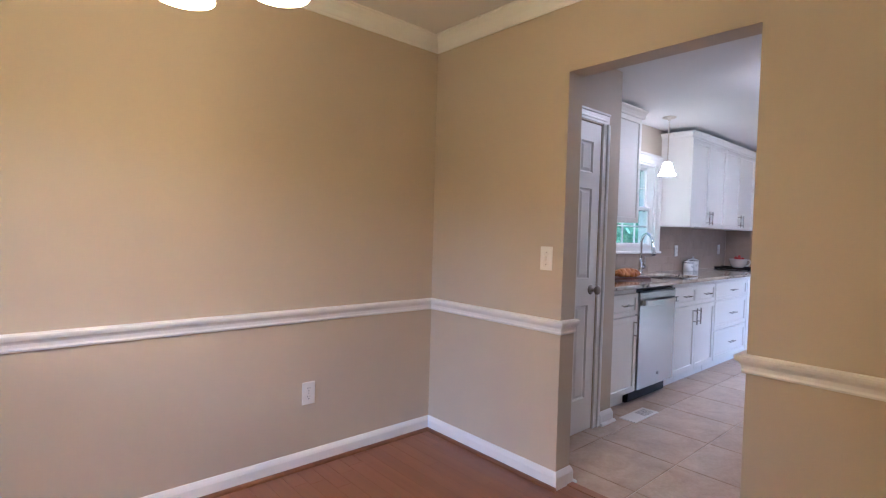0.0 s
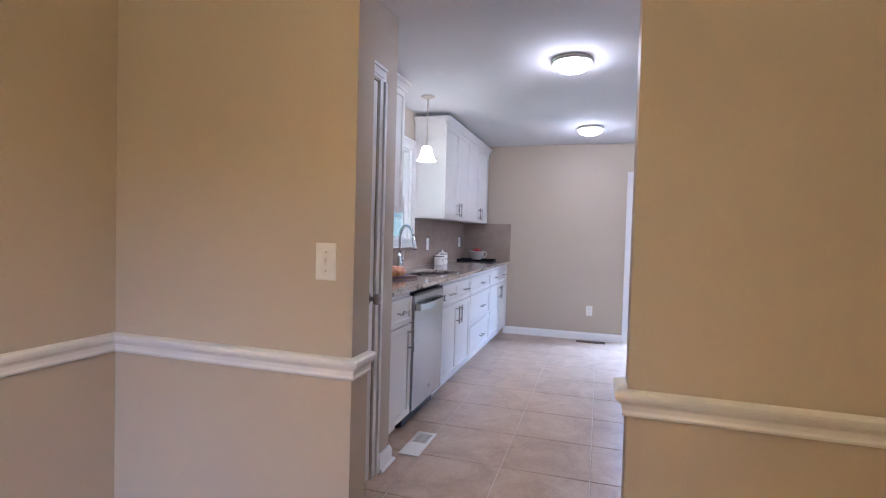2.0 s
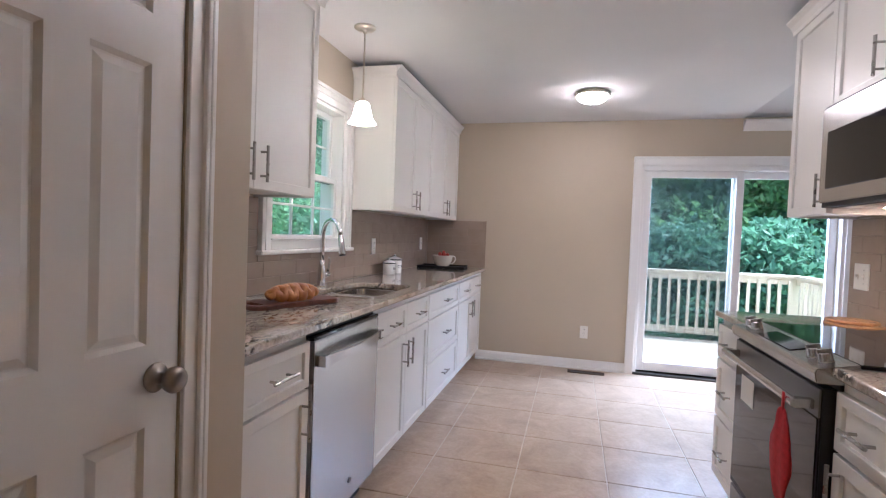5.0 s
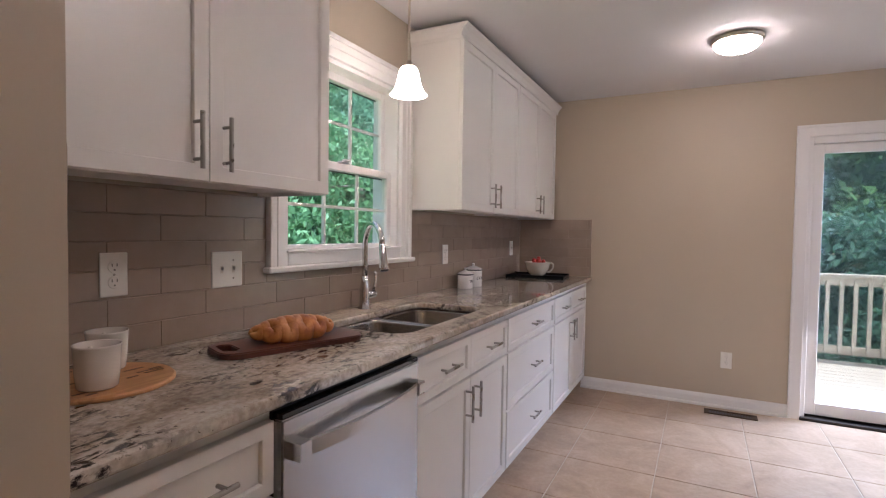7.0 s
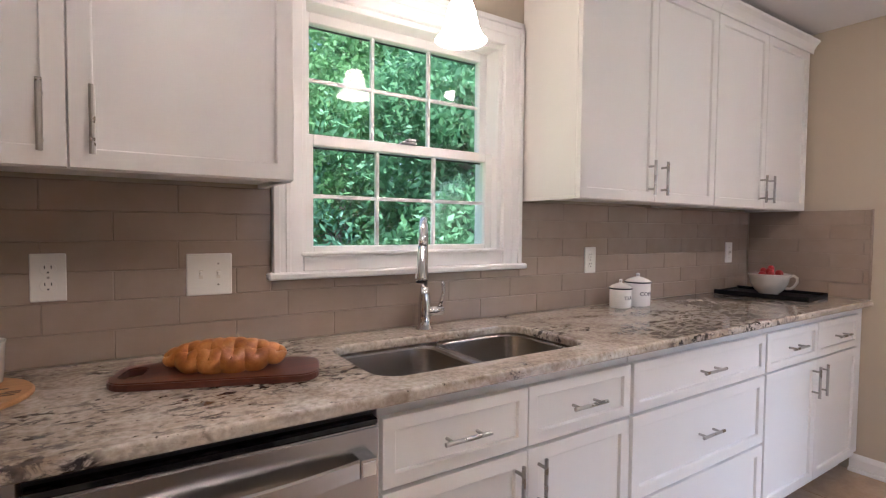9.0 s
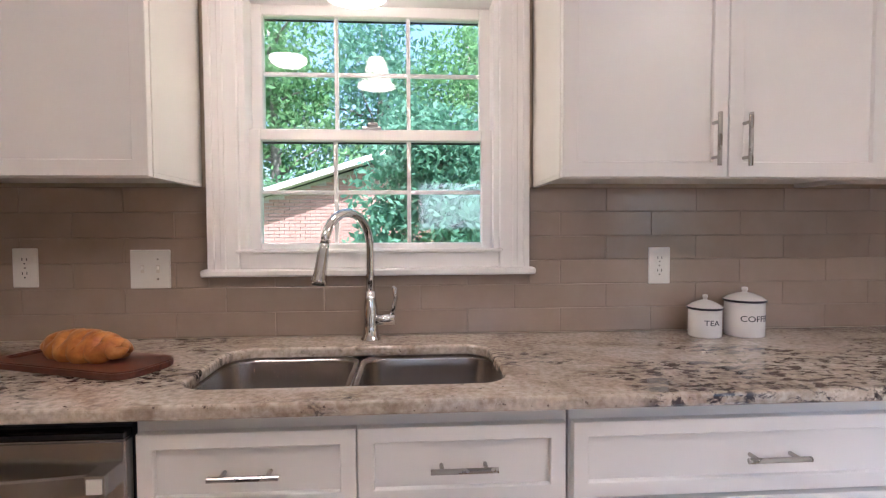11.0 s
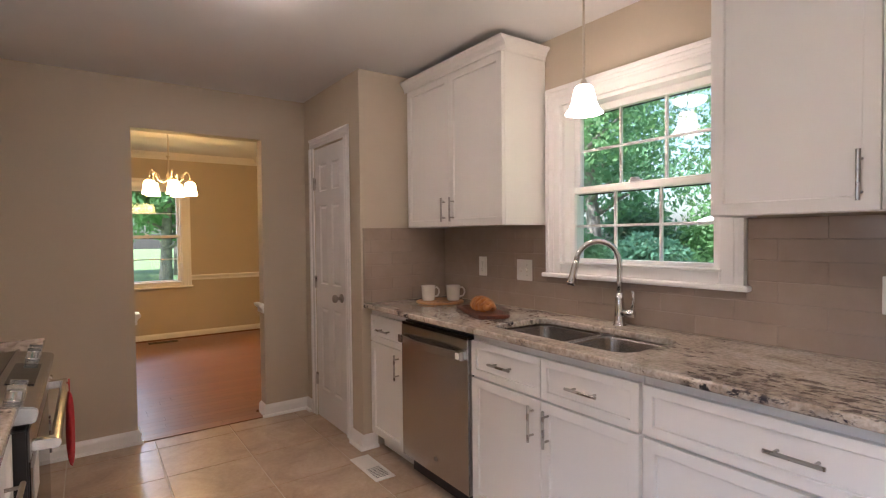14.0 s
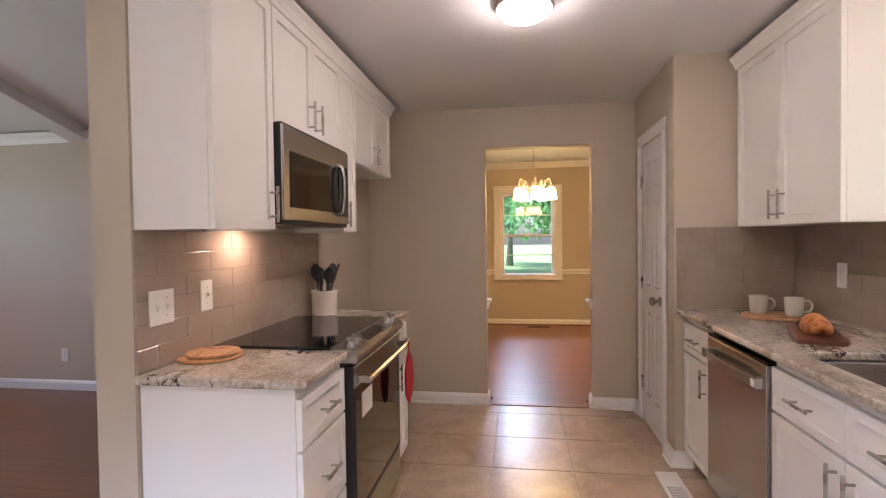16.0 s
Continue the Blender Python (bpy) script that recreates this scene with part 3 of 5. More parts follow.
def window(name, m, w, z0, z1, zm, cols, rows, casing, label):
    """A double-hung window in an opening w wide from z0 to z1; local x along the wall, -y into the room."""
    g = structure(thing(name, m, label, ""), label)
    c, d = casing, 0.022
    cs = []
    for lo, hi in (((-c, -d, z0 - 0.02), (0.004, 0, z1 + c)), ((w - 0.004, -d, z0 - 0.02), (w + c, 0, z1 + c)), ((0.004, -d, z1 - 0.004), (w - 0.004, 0, z1 + c))):
        cs.append((lo, hi))
    cs += [((-c - 0.004, -d - 0.008, z0 - 0.02), (-c + 0.016, 0, z1 + c + 0.006)), ((w + c - 0.016, -d - 0.008, z0 - 0.02), (w + c + 0.004, 0, z1 + c + 0.006)),
           ((-c - 0.004, -d - 0.008, z1 + c - 0.014), (w + c + 0.004, 0, z1 + c + 0.008)),
           ((-c + 0.034, -d - 0.004, z0 - 0.02), (-c + 0.05, 0, z1 + 0.036)), ((w + c - 0.05, -d - 0.004, z0 - 0.02), (w + c - 0.034, 0, z1 + 0.036)),
           ((-c + 0.034, -d - 0.004, z1 + 0.036), (w + c - 0.034, 0, z1 + 0.052))]
    boxes("casing", cs, M_TRIM, g, 0.002)
    boxes("sill", [((-c - 0.022, -0.045, z0 - 0.022), (w + c + 0.022, 0.06, z0)), ], M_TRIM, g, 0.005)
    boxes("apron", [((0.006, -0.020, z0), (w - 0.006, 0.030, z0 + 0.050)), ((-0.004, -0.030, z0 + 0.050), (w + 0.004, 0.034, z0 + 0.060))], M_TRIM, g, 0.003)
    boxes("frame", [((0, 0, z0), (0.022, 0.15, z1)), ((w - 0.022, 0, z0), (w, 0.15, z1)), ((0.022, 0, z1 - 0.022), (w - 0.022, 0.15, z1)), ((0.022, 0.06, z0), (w - 0.022, 0.15, z0 + 0.02))], M_TRIM, g, 0.002)
    for k, (a, b, y) in enumerate(((z0 + 0.018, zm + 0.016, 0.035), (zm - 0.016, z1 - 0.02, 0.078))):
        s = 0.036
        x0, x1 = 0.02, w - 0.02
        sash = boxes("sash", [((x0, y, a), (x0 + s, y + 0.036, b)), ((x1 - s, y, a), (x1, y + 0.036, b)), ((x0 + s, y, a), (x1 - s, y + 0.036, a + s + (0.024 if k == 0 else 0))),
                              ((x0 + s, y, b - s), (x1 - s, y + 0.036, b))], M_TRIM, g, 0.003)
        gx0, gx1, gz0, gz1 = x0 + s, x1 - s, a + s + (0.024 if k == 0 else 0), b - s
        bars = []
        for i in range(1, cols):
            x = gx0 + (gx1 - gx0) * i / cols
            bars.append(((x - 0.0065, y + 0.010, gz0), (x + 0.0065, y + 0.026, gz1)))
        for j in range(1, rows):
            z = gz0 + (gz1 - gz0) * j / rows
            bars.append(((gx0, y + 0.012, z - 0.0065), (gx1, y + 0.024, z + 0.0065)))
        if bars:
            boxes("muntin", bars, M_TRIM, g, 0.002)
        add_pane("pane", (gx0 - 0.006, y + 0.016, gz0 - 0.006), (gx1 + 0.006, y + 0.020, gz1 + 0.006), g)
        box("gasket", (gx0, y + 0.034, gz1 - 0.006), (gx1, y + 0.037, gz1), M_BLACK, g)
    boxes("lock", [((w / 2 - 0.03, 0.022, zm + 0.016), (w / 2 + 0.03, 0.05, zm + 0.024)), ((w / 2 - 0.012, 0.012, zm + 0.024), (w / 2 + 0.02, 0.04, zm + 0.034))], M_TRIM, g, 0.002)
    return g


window("window_1", pose(WIN[0], SINK_Y, 0), WIN[1] - WIN[0], WIN[2], WIN[3], 1.555, 3, 2, 0.085, "white double-hung window with grilles above the sink")
window("window_2", pose(DIN_X, DW[0], 0, 0, 0, 90), DW[1] - DW[0], DW[2], DW[3], 1.36, 1, 2, 0.095, "white double-hung window in the dining room")


def slider(m, w, h):
    g = structure(thing("door_1", m, "white sliding glass patio door with two panels", ""), "white sliding glass patio door with two panels")
    c = 0.066
    boxes("casing", [((-c, -0.02, 0), (0.004, 0, h + c)), ((w - 0.004, -0.02, 0), (w + c, 0, h + c)), ((0.004, -0.02, h - 0.004), (w - 0.004, 0, h + c)),
                     ((-c - 0.004, -0.028, 0), (-c + 0.014, 0, h + c + 0.006)), ((w + c - 0.014, -0.028, 0), (w + c + 0.004, 0, h + c + 0.006)),
                     ((-c - 0.004, -0.028, h + c - 0.012), (w + c + 0.004, 0, h + c + 0.008))], M_TRIM, g, 0.002)
    boxes("frame", [((0, 0, 0), (0.032, 0.15, h)), ((w - 0.032, 0, 0), (w, 0.15, h)), ((0.032, 0, h - 0.05), (w - 0.032, 0.15, h))], M_TRIM, g, 0.003)
    boxes("track", [((0, -0.03, -0.004), (w, 0.15, 0.02)), ((0.03, 0.04, 0.02), (w - 0.03, 0.05, 0.034)), ((0.03, 0.09, 0.02), (w - 0.03, 0.1, 0.034))], M_TRACK, g, 0.002)
    for x0, x1, y in ((0.034, w / 2 + 0.04, 0.03), (w / 2 - 0.04, w - 0.034, 0.082)):
        s, z0, z1 = 0.062, 0.034, h - 0.052
        boxes("panel_frame", [((x0, y, z0), (x0 + s, y + 0.04, z1)), ((x1 - s, y, z0), (x1, y + 0.04, z1)), ((x0 + s, y, z0), (x1 - s, y + 0.04, z0 + 0.085)), ((x0 + s, y, z1 - s), (x1 - s, y + 0.04, z1))], M_TRIM, g, 0.003)
        add_pane("pane", (x0 + s - 0.006, y + 0.018, z0 + 0.08), (x1 - s + 0.006, y + 0.023, z1 - s + 0.006), g)
    bm = bmesh.new()
    sx0, sx1, sz0, sz1, sy = 0.036, w / 2 + 0.03, 0.036, h - 0.054, 0.134
    for lo, hi in (((sx0, sy, sz0), (sx0 + 0.03, sy + 0.012, sz1)), ((sx1 - 0.03, sy, sz0), (sx1, sy + 0.012, sz1)), ((sx0 + 0.03, sy, sz0), (sx1 - 0.03, sy + 0.012, sz0 + 0.04)), ((sx0 + 0.03, sy, sz1 - 0.03), (sx1 - 0.03, sy + 0.012, sz1))):
        add_box(bm, lo, hi)
    put("screen_frame", mesh_of(bm, "screen_frame", M_TRIM), g)
    box("screen_mesh", (sx0 + 0.028, sy + 0.005, sz0 + 0.038), (sx1 - 0.028, sy + 0.006, sz1 - 0.028), M_SCREEN, g).visible_shadow = False
    return g


slider(pose(FAR_X, SL[1], 0, 0, 0, -90), SL[1] - SL[0], SL[3])


def panel_door(m, w, h):
    """A six-panel door, hinges at local x=0, face towards -y."""
    g = structure(thing("door_2", m, "closed white six-panel pantry door with a pewter knob", ""), "closed white six-panel pantry door with a pewter knob")
    xs = [0, 0.085, w / 2 - 0.04, w / 2 + 0.04, w - 0.085, w]
    zs = [0.008, 0.22, 0.82, 0.99, 1.56, 1.66, h - 0.115, h]
    bm = bmesh.new()
    vs = [[bm.verts.new((x, 0, z)) for x in xs] for z in zs]
    panels = []
    for j in range(len(zs) - 1):
        for i in range(len(xs) - 1):
            f = bm.faces.new((vs[j][i], vs[j][i + 1], vs[j + 1][i + 1], vs[j + 1][i]))
            if i in (1, 3) and j in (1, 3, 5):
                panels.append(f)
    bm.normal_update()
    bmesh.ops.inset_individual(bm, faces=panels, thickness=0.012, depth=-0.010)
    bmesh.ops.inset_individual(bm, faces=panels, thickness=0.006, depth=0.0)
    bmesh.ops.inset_individual(bm, faces=panels, thickness=0.022, depth=0.007)
    ed = [e for e in bm.edges if e.is_boundary]
    ex = bmesh.ops.extrude_edge_only(bm, edges=ed)
    bmesh.ops.translate(bm, vec=(0, 0.035, 0), verts=[v for v in ex["geom"] if isinstance(v, bmesh.types.BMVert)])
    slab = put("slab", mesh_of(bm, "slab", M_DOORP), g)
    kx, kz = w - 0.062, 0.918
    bm = bmesh.new()
    add_lathe(bm, [(0, 0), (0.030, 0), (0.032, 0.004), (0.028, 0.009), (0.013, 0.012), (0.011, 0.030), (0.016, 0.034), (0.026, 0.042), (0.028, 0.052), (0.024, 0.062), (0.012, 0.067), (0, 0.068)], 24)
    put("knob", mesh_of(bm, "knob", M_PEWTER, True), g, pose(kx, 0, kz, 90))
    boxes("latch", [((w - 0.002, 0.002, kz - 0.03), (w + 0.004, 0.03, kz + 0.03))], M_PEWTER, g)
    for z in (0.28, 1.0, 1.72):
        bm = bmesh.new()
        add_tube(bm, [(-0.004, -0.006, z - 0.045), (-0.004, -0.006, z + 0.045)], 0.006, 8)
        add_box(bm, (-0.006, -0.003, z - 0.042), (0.016, 0.001, z + 0.042))
        put("hinge", mesh_of(bm, "hinge", M_NICKEL), g)
    c = 0.082
    pr = []
    for x0, x1 in ((-c - 0.004, -0.012), (w + 0.012, w + c + 0.004)):
        pr += [((x0, -0.016 + 0.008, 0), (x1, 0.008, h + 0.014))]
        for a, b, d in ((0.0, 0.014, 0.016), (0.022, 0.034, 0.020), (0.062, 0.078, 0.012)):
            if x0 < 0:
                pr.append(((x0 + a, -d, 0), (x0 + b, 0.004, h + 0.014)))
            else:
                pr.append(((x1 - b, -d, 0), (x1 - a, 0.004, h + 0.014)))
    pr += [((-c - 0.004, -0.008, h + 0.014), (w + c + 0.004, 0.008, h + c)), ((-c - 0.004, -0.016, h + c - 0.014), (w + c + 0.004, 0.004, h + c + 0.001)),
           ((-c + 0.03, -0.012, h + 0.03), (w + c - 0.03, 0.004, h + 0.044))]
    boxes("casing", pr, M_TRIM, g, 0.002)
    return g


panel_door(pose(PD[0] + 0.004, PANTRY_Y + 0.002, 0), PD[1] - PD[0] - 0.008, PD[2] - 0.006)


# ---- cabinets ----
def shaker(name, x0, x1, z0, z1, parent, rail=0.057, t=0.02):
    """A shaker front: local, face towards -y with its back at y=0."""
    bm = bmesh.new()
    add_box(bm, (x0, -t, z0), (x1, 0, z1))
    bm.normal_update()
    front = [f for f in bm.faces if f.normal.y < -0.9]
    bmesh.ops.inset_individual(bm, faces=front, thickness=rail, depth=0)
    bmesh.ops.inset_individual(bm, faces=front, thickness=0.003, depth=-0.010)
    bmesh.ops.bevel(bm, geom=[e for e in bm.edges if len(e.link_faces) == 2 and e.calc_face_angle(0) > 1.2 and all(abs(v.co.y + t) < 1e-4 for v in e.verts)], offset=0.0015, segments=1, affect='EDGES')
    return put(name, mesh_of(bm, name, M_CAB), parent)


def bar_pull(parent, x, z, length, upright, y=-0.02):
    bm = bmesh.new()
    h, o = length / 2, 0.030
    d = (0, 0, 1) if upright else (1, 0, 0)
    at = lambda s, yy: (x + d[0] * s, yy, z + d[2] * s)
    add_tube(bm, [at(-h, y - o), at(h, y - o)], 0.0058, 10)
    for s in (-h * 0.66, h * 0.66):
        add_tube(bm, [at(s, y + 0.001), at(s, y - o)], 0.0046, 8)
    return put("handle", mesh_of(bm, "handle", M_NICKEL, False), parent, None, "satin nickel bar handle")


def base_cabinet(m, w, d, fronts, label, hollow=False):
    """fronts: (x0, x1, z0, z1, pull x, pull z, length, upright) with local x from 0 to w."""
    g = thing("base_cabinet", m, label, "cabinet", "kitchen base cabinets")
    shell = [((0, 0, 0.105), (w, d, 0.60)), ((0, 0, 0.60), (w, 0.02, 0.884)), ((0, d - 0.02, 0.60), (w, d, 0.884))] if hollow else [((0, 0, 0.105), (w, d, 0.884))]
    boxes("body", shell + [((0.002, 0.075, 0), (w - 0.002, d, 0.105))], M_CAB, g, 0.001)
    for x0, x1, z0, z1, px, pz, ln, up in fronts:
        f = shaker("drawer_front" if not up else "door", x0, x1, z0, z1, g, 0.057 if (z1 - z0) > 0.2 else 0.045)
        bar_pull(f, px, pz, ln, up)
    return g


FR, DEP = 2.105, 0.58
DT0, DT1, DB0, DB1 = 0.690, 0.850, 0.115, 0.680


def drawer(x0, x1, z0, z1, ln=0.135):
    return (x0, x1, z0, z1, (x0 + x1) / 2, (z0 + z1) / 2, ln, False)


w = 4.298 - 3.895
base_cabinet(pose(3.895, FR, 0), w, DEP, [drawer(0.02, w - 0.006, DT0, DT1), (0.02, w - 0.006, DB0, DB1, w - 0.045, 0.585, 0.145, True)], "narrow white shaker base cabinet with drawer and door")
w = 5.78 - 4.912
base_cabinet(pose(4.912, FR, 0), w, DEP, [drawer(0.006, w / 2 - 0.0015, DT0, DT1), drawer(w / 2 + 0.0015, w - 0.006, DT0, DT1),
                                          (0.006, w / 2 - 0.0015, DB0, DB1, w / 2 - 0.04, 0.585, 0.145, True), (w / 2 + 0.0015, w - 0.006, DB0, DB1, w / 2 + 0.04, 0.585, 0.145, True)], "white shaker sink base cabinet with two doors", True)
w = 6.645 - 5.784
base_cabinet(pose(5.784, FR, 0), w, DEP, [drawer(0.006, w - 0.006, DT0, DT1), drawer(0.006, w - 0.006, 0.405, 0.680), drawer(0.006, w - 0.006, DB0, 0.395)], "white shaker base cabinet with three wide drawers")
w = 7.715 - 6.649
e = w - 0.10
base_cabinet(pose(6.649, FR, 0), w, DEP, [drawer(0.006, e / 2 - 0.0015, DT0, DT1), drawer(e / 2 + 0.0015, e, DT0, DT1),
                                          (0.006, e / 2 - 0.0015, DB0, DB1, e / 2 - 0.04, 0.585, 0.145, True), (e / 2 + 0.0015, e, DB0, DB1, e / 2 + 0.04, 0.585, 0.145, True)], "white shaker base cabinet with two drawers over two doors")
# range side, faces towards +y
RF, RDEP = 0.475, 0.53
RX0, RX1 = 4.328, 5.090
w = 5.485 - RX1 - 0.002
base_cabinet(pose(5.485, RF, 0, 0, 0, 180), w, RDEP, [drawer(0.004, w - 0.006, DT0, DT1, 0.125), drawer(0.004, w - 0.006, 0.405, 0.68, 0.125), drawer(0.004, w - 0.006, DB0, 0.395, 0.125)], "narrow white three-drawer base cabinet beside the range")
w = RX0 - 0.002 - 4.02
base_cabinet(pose(RX0 - 0.002, RF, 0, 0, 0, 180), w, RDEP, [drawer(0.006, w - 0.004, DT0, DT1, 0.125), (0.006, w - 0.004, DB0, DB1, 0.045, 0.585, 0.145, True)], "narrow white base cabinet past the range")


def wall_cabinet(m, w, d, z0, z1, split, label, pulls=True, crown=True, one=None, ends=(True, True)):
    g = thing("wall_cabinet", m, label, "cabinet", "kitchen wall cabinets")
    boxes("body", [((0, 0, z0 + 0.012), (w, d, z1)), ((0, 0, z0), (0.018, d, z0 + 0.012)), ((w - 0.018, 0, z0), (w, d, z0 + 0.012)), ((0.018, 0, z0), (w - 0.018, 0.018, z0 + 0.012))], M_CAB, g, 0.001)
    if split:
        a = shaker("door", 0.003, w / 2 - 0.0015, z0 + 0.002, z1 - 0.004, g)
        b = shaker("door", w / 2 + 0.0015, w - 0.003, z0 + 0.002, z1 - 0.004, g)
        bar_pull(a, w / 2 - 0.042, z0 + 0.098, 0.138, True)
        bar_pull(b, w / 2 + 0.042, z0 + 0.098, 0.138, True)
    else:
        a = shaker("door", 0.003, w - 0.003, z0 + 0.002, z1 - 0.004, g)
        bar_pull(a, one, z0 + 0.098, 0.138, True)
    if crown:
        pr = [(0, 0), (0.004, 0), (0.006, 0.018), (0.018, 0.040), (0.034, 0.056), (0.036, 0.066), (0, 0.066)]
        y0 = -0.02
        runs = [(0 - (0.036 if ends[0] else 0), y0, w + (0.036 if ends[1] else 0), y0, 0, -1, z1 - 0.002)]
        if ends[0]:
            runs.append((0, d, 0, y0, -1, 0, z1 - 0.002))
        if ends[1]:
            runs.append((w, y0, w, d, 1, 0, z1 - 0.002))
        moulding("cornice", pr, runs, M_CAB, g)
        box("cornice_top", (0, y0, z1), (w, d, z1 + 0.055), M_CAB, g)
    return g


UF, UD, U0, U1 = 2.395, 0.293, 1.382, 2.260
wall_cabinet(pose(3.90, UF, 0), 4.815 - 3.90, UD, U0, U1, True, "white shaker wall cabinet with two doors", ends=(True, True))
wall_cabinet(pose(5.85, UF, 0), 0.90, UD, U0, U1, True, "white shaker wall cabinet with two doors beside the window", ends=(True, False))
wall_cabinet(pose(6.752, UF, 0), 0.935, UD, U0, U1, True, "white shaker wall cabinet with two doors near the end wall", ends=(False, True))
RUF = 0.205
wall_cabinet(pose(5.49, RUF, 0, 0, 0, 180), 5.49 - RX1 - 0.002, RUF - RANGE_Y - 0.002, U0, U1, False, "narrow white wall cabinet beside the microwave", one=5.49 - RX1 - 0.04, ends=(True, False))
wall_cabinet(pose(RX1, RUF, 0, 0, 0, 180), RX1 - RX0, RUF - RANGE_Y - 0.002, 1.803, U1, True, "short white wall cabinet above the microwave", ends=(False, False))
wall_cabinet(pose(RX0 - 0.002, RUF, 0, 0, 0, 180), RX0 - 0.002 - 4.10, RUF - RANGE_Y - 0.002, U0, U1, False, "narrow white wall cabinet past the microwave", one=0.04, ends=(False, False))
wall_cabinet(pose(4.098, RUF, 0, 0, 0, 180), 4.098 - 3.28, RUF - RANGE_Y - 0.002, 1.79, U1, True, "short white cabinet above the empty fridge bay", ends=(False, True))


# ---- worktops ----
def worktop(name, outline, hole, z0, z1, label):
    bm = bmesh.new()
    edges = []
    for loop in ([outline] + ([hole] if hole else [])):
        vs = [bm.verts.new((x, y, z1)) for x, y in loop]
        edges += [bm.edges.new((vs[k], vs[(k + 1) % len(vs)])) for k in range(len(vs))]
    bmesh.ops.triangle_fill(bm, use_beauty=True, edges=edges)
    ex = bmesh.ops.extrude_face_region(bm, geom=list(bm.faces))
    bmesh.ops.translate(bm, vec=(0, 0, z0 - z1), verts=[v for v in ex["geom"] if isinstance(v, bmesh.types.BMVert)])
    rim = [e for e in bm.edges if len(e.link_faces) == 2 and e.calc_face_angle(0) > 1.2 and abs(e.verts[0].co.z - e.verts[1].co.z) < 1e-4]
    bmesh.ops.bevel(bm, geom=rim, offset=0.008, segments=3, affect='EDGES', profile=0.5)
    return tagged(put(name, mesh_of(bm, name, M_GRANITE)), label, "worktop")


SK = (4.955, 2.165, 5.672, 2.525)
worktop("worktop", [(3.877, 2.058), (FAR_X - 0.012, 2.058), (FAR_X - 0.002, 2.07), (FAR_X - 0.002, SINK_Y - 0.002), (3.877, SINK_Y - 0.002)], rounded_rect(*SK, 0.07), 0.8845, 0.914, "polished beige granite worktop with dark veins and a sink cut-out")
worktop("worktop", [(RX1 + 0.002, RANGE_Y + 0.002), (5.505, RANGE_Y + 0.002), (5.505, 0.492), (5.485, 0.512), (RX1 + 0.002, 0.505)], None, 0.8845, 0.914, "small polished granite worktop beside the range")
worktop("worktop", [(4.00, RANGE_Y + 0.002), (RX0 - 0.002, RANGE_Y + 0.002), (RX0 - 0.002, 0.505), (4.00, 0.505)], None, 0.8845, 0.914, "small polished granite worktop past the range")


def sink_unit():
    g = thing("kitchen_sink", pose(0, 0, 0), "stainless steel double-bowl undermount sink in the granite", "sink")
    for x0, x1 in ((SK[0] - 0.012, 5.300), (5.328, SK[2] + 0.012)):
        bm = bmesh.new()
        rings = []
        for inset, z, r in ((-0.012, 0.882, 0.07), (0, 0.882, 0.065), (0.003, 0.870, 0.062), (0.010, 0.735, 0.055), (0.022, 0.712, 0.045), (0.05, 0.705, 0.03)):
            rings.append([bm.verts.new((x, y, z)) for x, y in rounded_rect(x0 + inset, SK[1] - 0.012 + inset, x1 - inset, SK[3] + 0.012 - inset, max(0.01, r))])
        n = len(rings[0])
        for a, b in zip(rings, rings[1:]):
            for k in range(n):
                bm.faces.new((a[k], a[(k + 1) % n], b[(k + 1) % n], b[k]))
        bm.faces.new(rings[-1])
        put("bowl", mesh_of(bm, "bowl", M_SINK, True), g)
        lathe("drain", [(0, 0.002), (0.020, 0.002), (0.036, 0.004), (0.042, 0.002), (0.043, 0.0)], M_CHROME, g, ((x0 + x1) / 2, (SK[1] + SK[3]) / 2 + 0.02, 0.706), 24)


sink_unit()


def faucet():
    g = thing("faucet", pose(5.335, 2.605, 0.914), "chrome gooseneck pull-down kitchen faucet with side lever", "faucet")
    d = Vector((-0.55, -0.835, 0))
    lathe("base", [(0, 0), (0.030, 0), (0.030, 0.006), (0.024, 0.012), (0.0215, 0.05), (0.0205, 0.10), (0.017, 0.125), (0.013, 0.15), (0, 0.15)], M_CHROME, g)
    pts, r = [(0, 0, 0.13), (0, 0, 0.20), (0, 0, 0.285)], 0.098
    for k in range(1, 15):
        a = math.pi * k / 14 * 0.96
        p = d * (r - r * math.cos(a))
        pts.append((p.x, p.y, 0.285 + r * math.sin(a)))
    tube("spout", pts, 0.0125, M_CHROME, g, 16)
    end = Vector(pts[-1])
    dn = (end - Vector(pts[-2])).normalized()
    tube("spray_head", [end, end + dn * 0.012, end + dn * 0.02, end + dn * 0.075, end + dn * 0.10, end + dn * 0.108], [0.0128, 0.0128, 0.015, 0.017, 0.021, 0.020], M_CHROME, g, 16)
    tube("spray_face", [end + dn * 0.106, end + dn * 0.112], 0.017, M_BLACK, g, 14)
    tube("lever_hub", [(0.015, 0, 0.062), (0.072, 0, 0.064)], [0.0165, 0.0175], M_CHROME, g, 16)
    tube("lever", [(0.062, 0, 0.070), (0.070, -0.004, 0.10), (0.076, -0.006, 0.13), (0.072, -0.008, 0.158), (0.068, -0.008, 0.165)], [0.008, 0.0075, 0.0065, 0.0075, 0.004], M_CHROME, g, 10)


faucet()


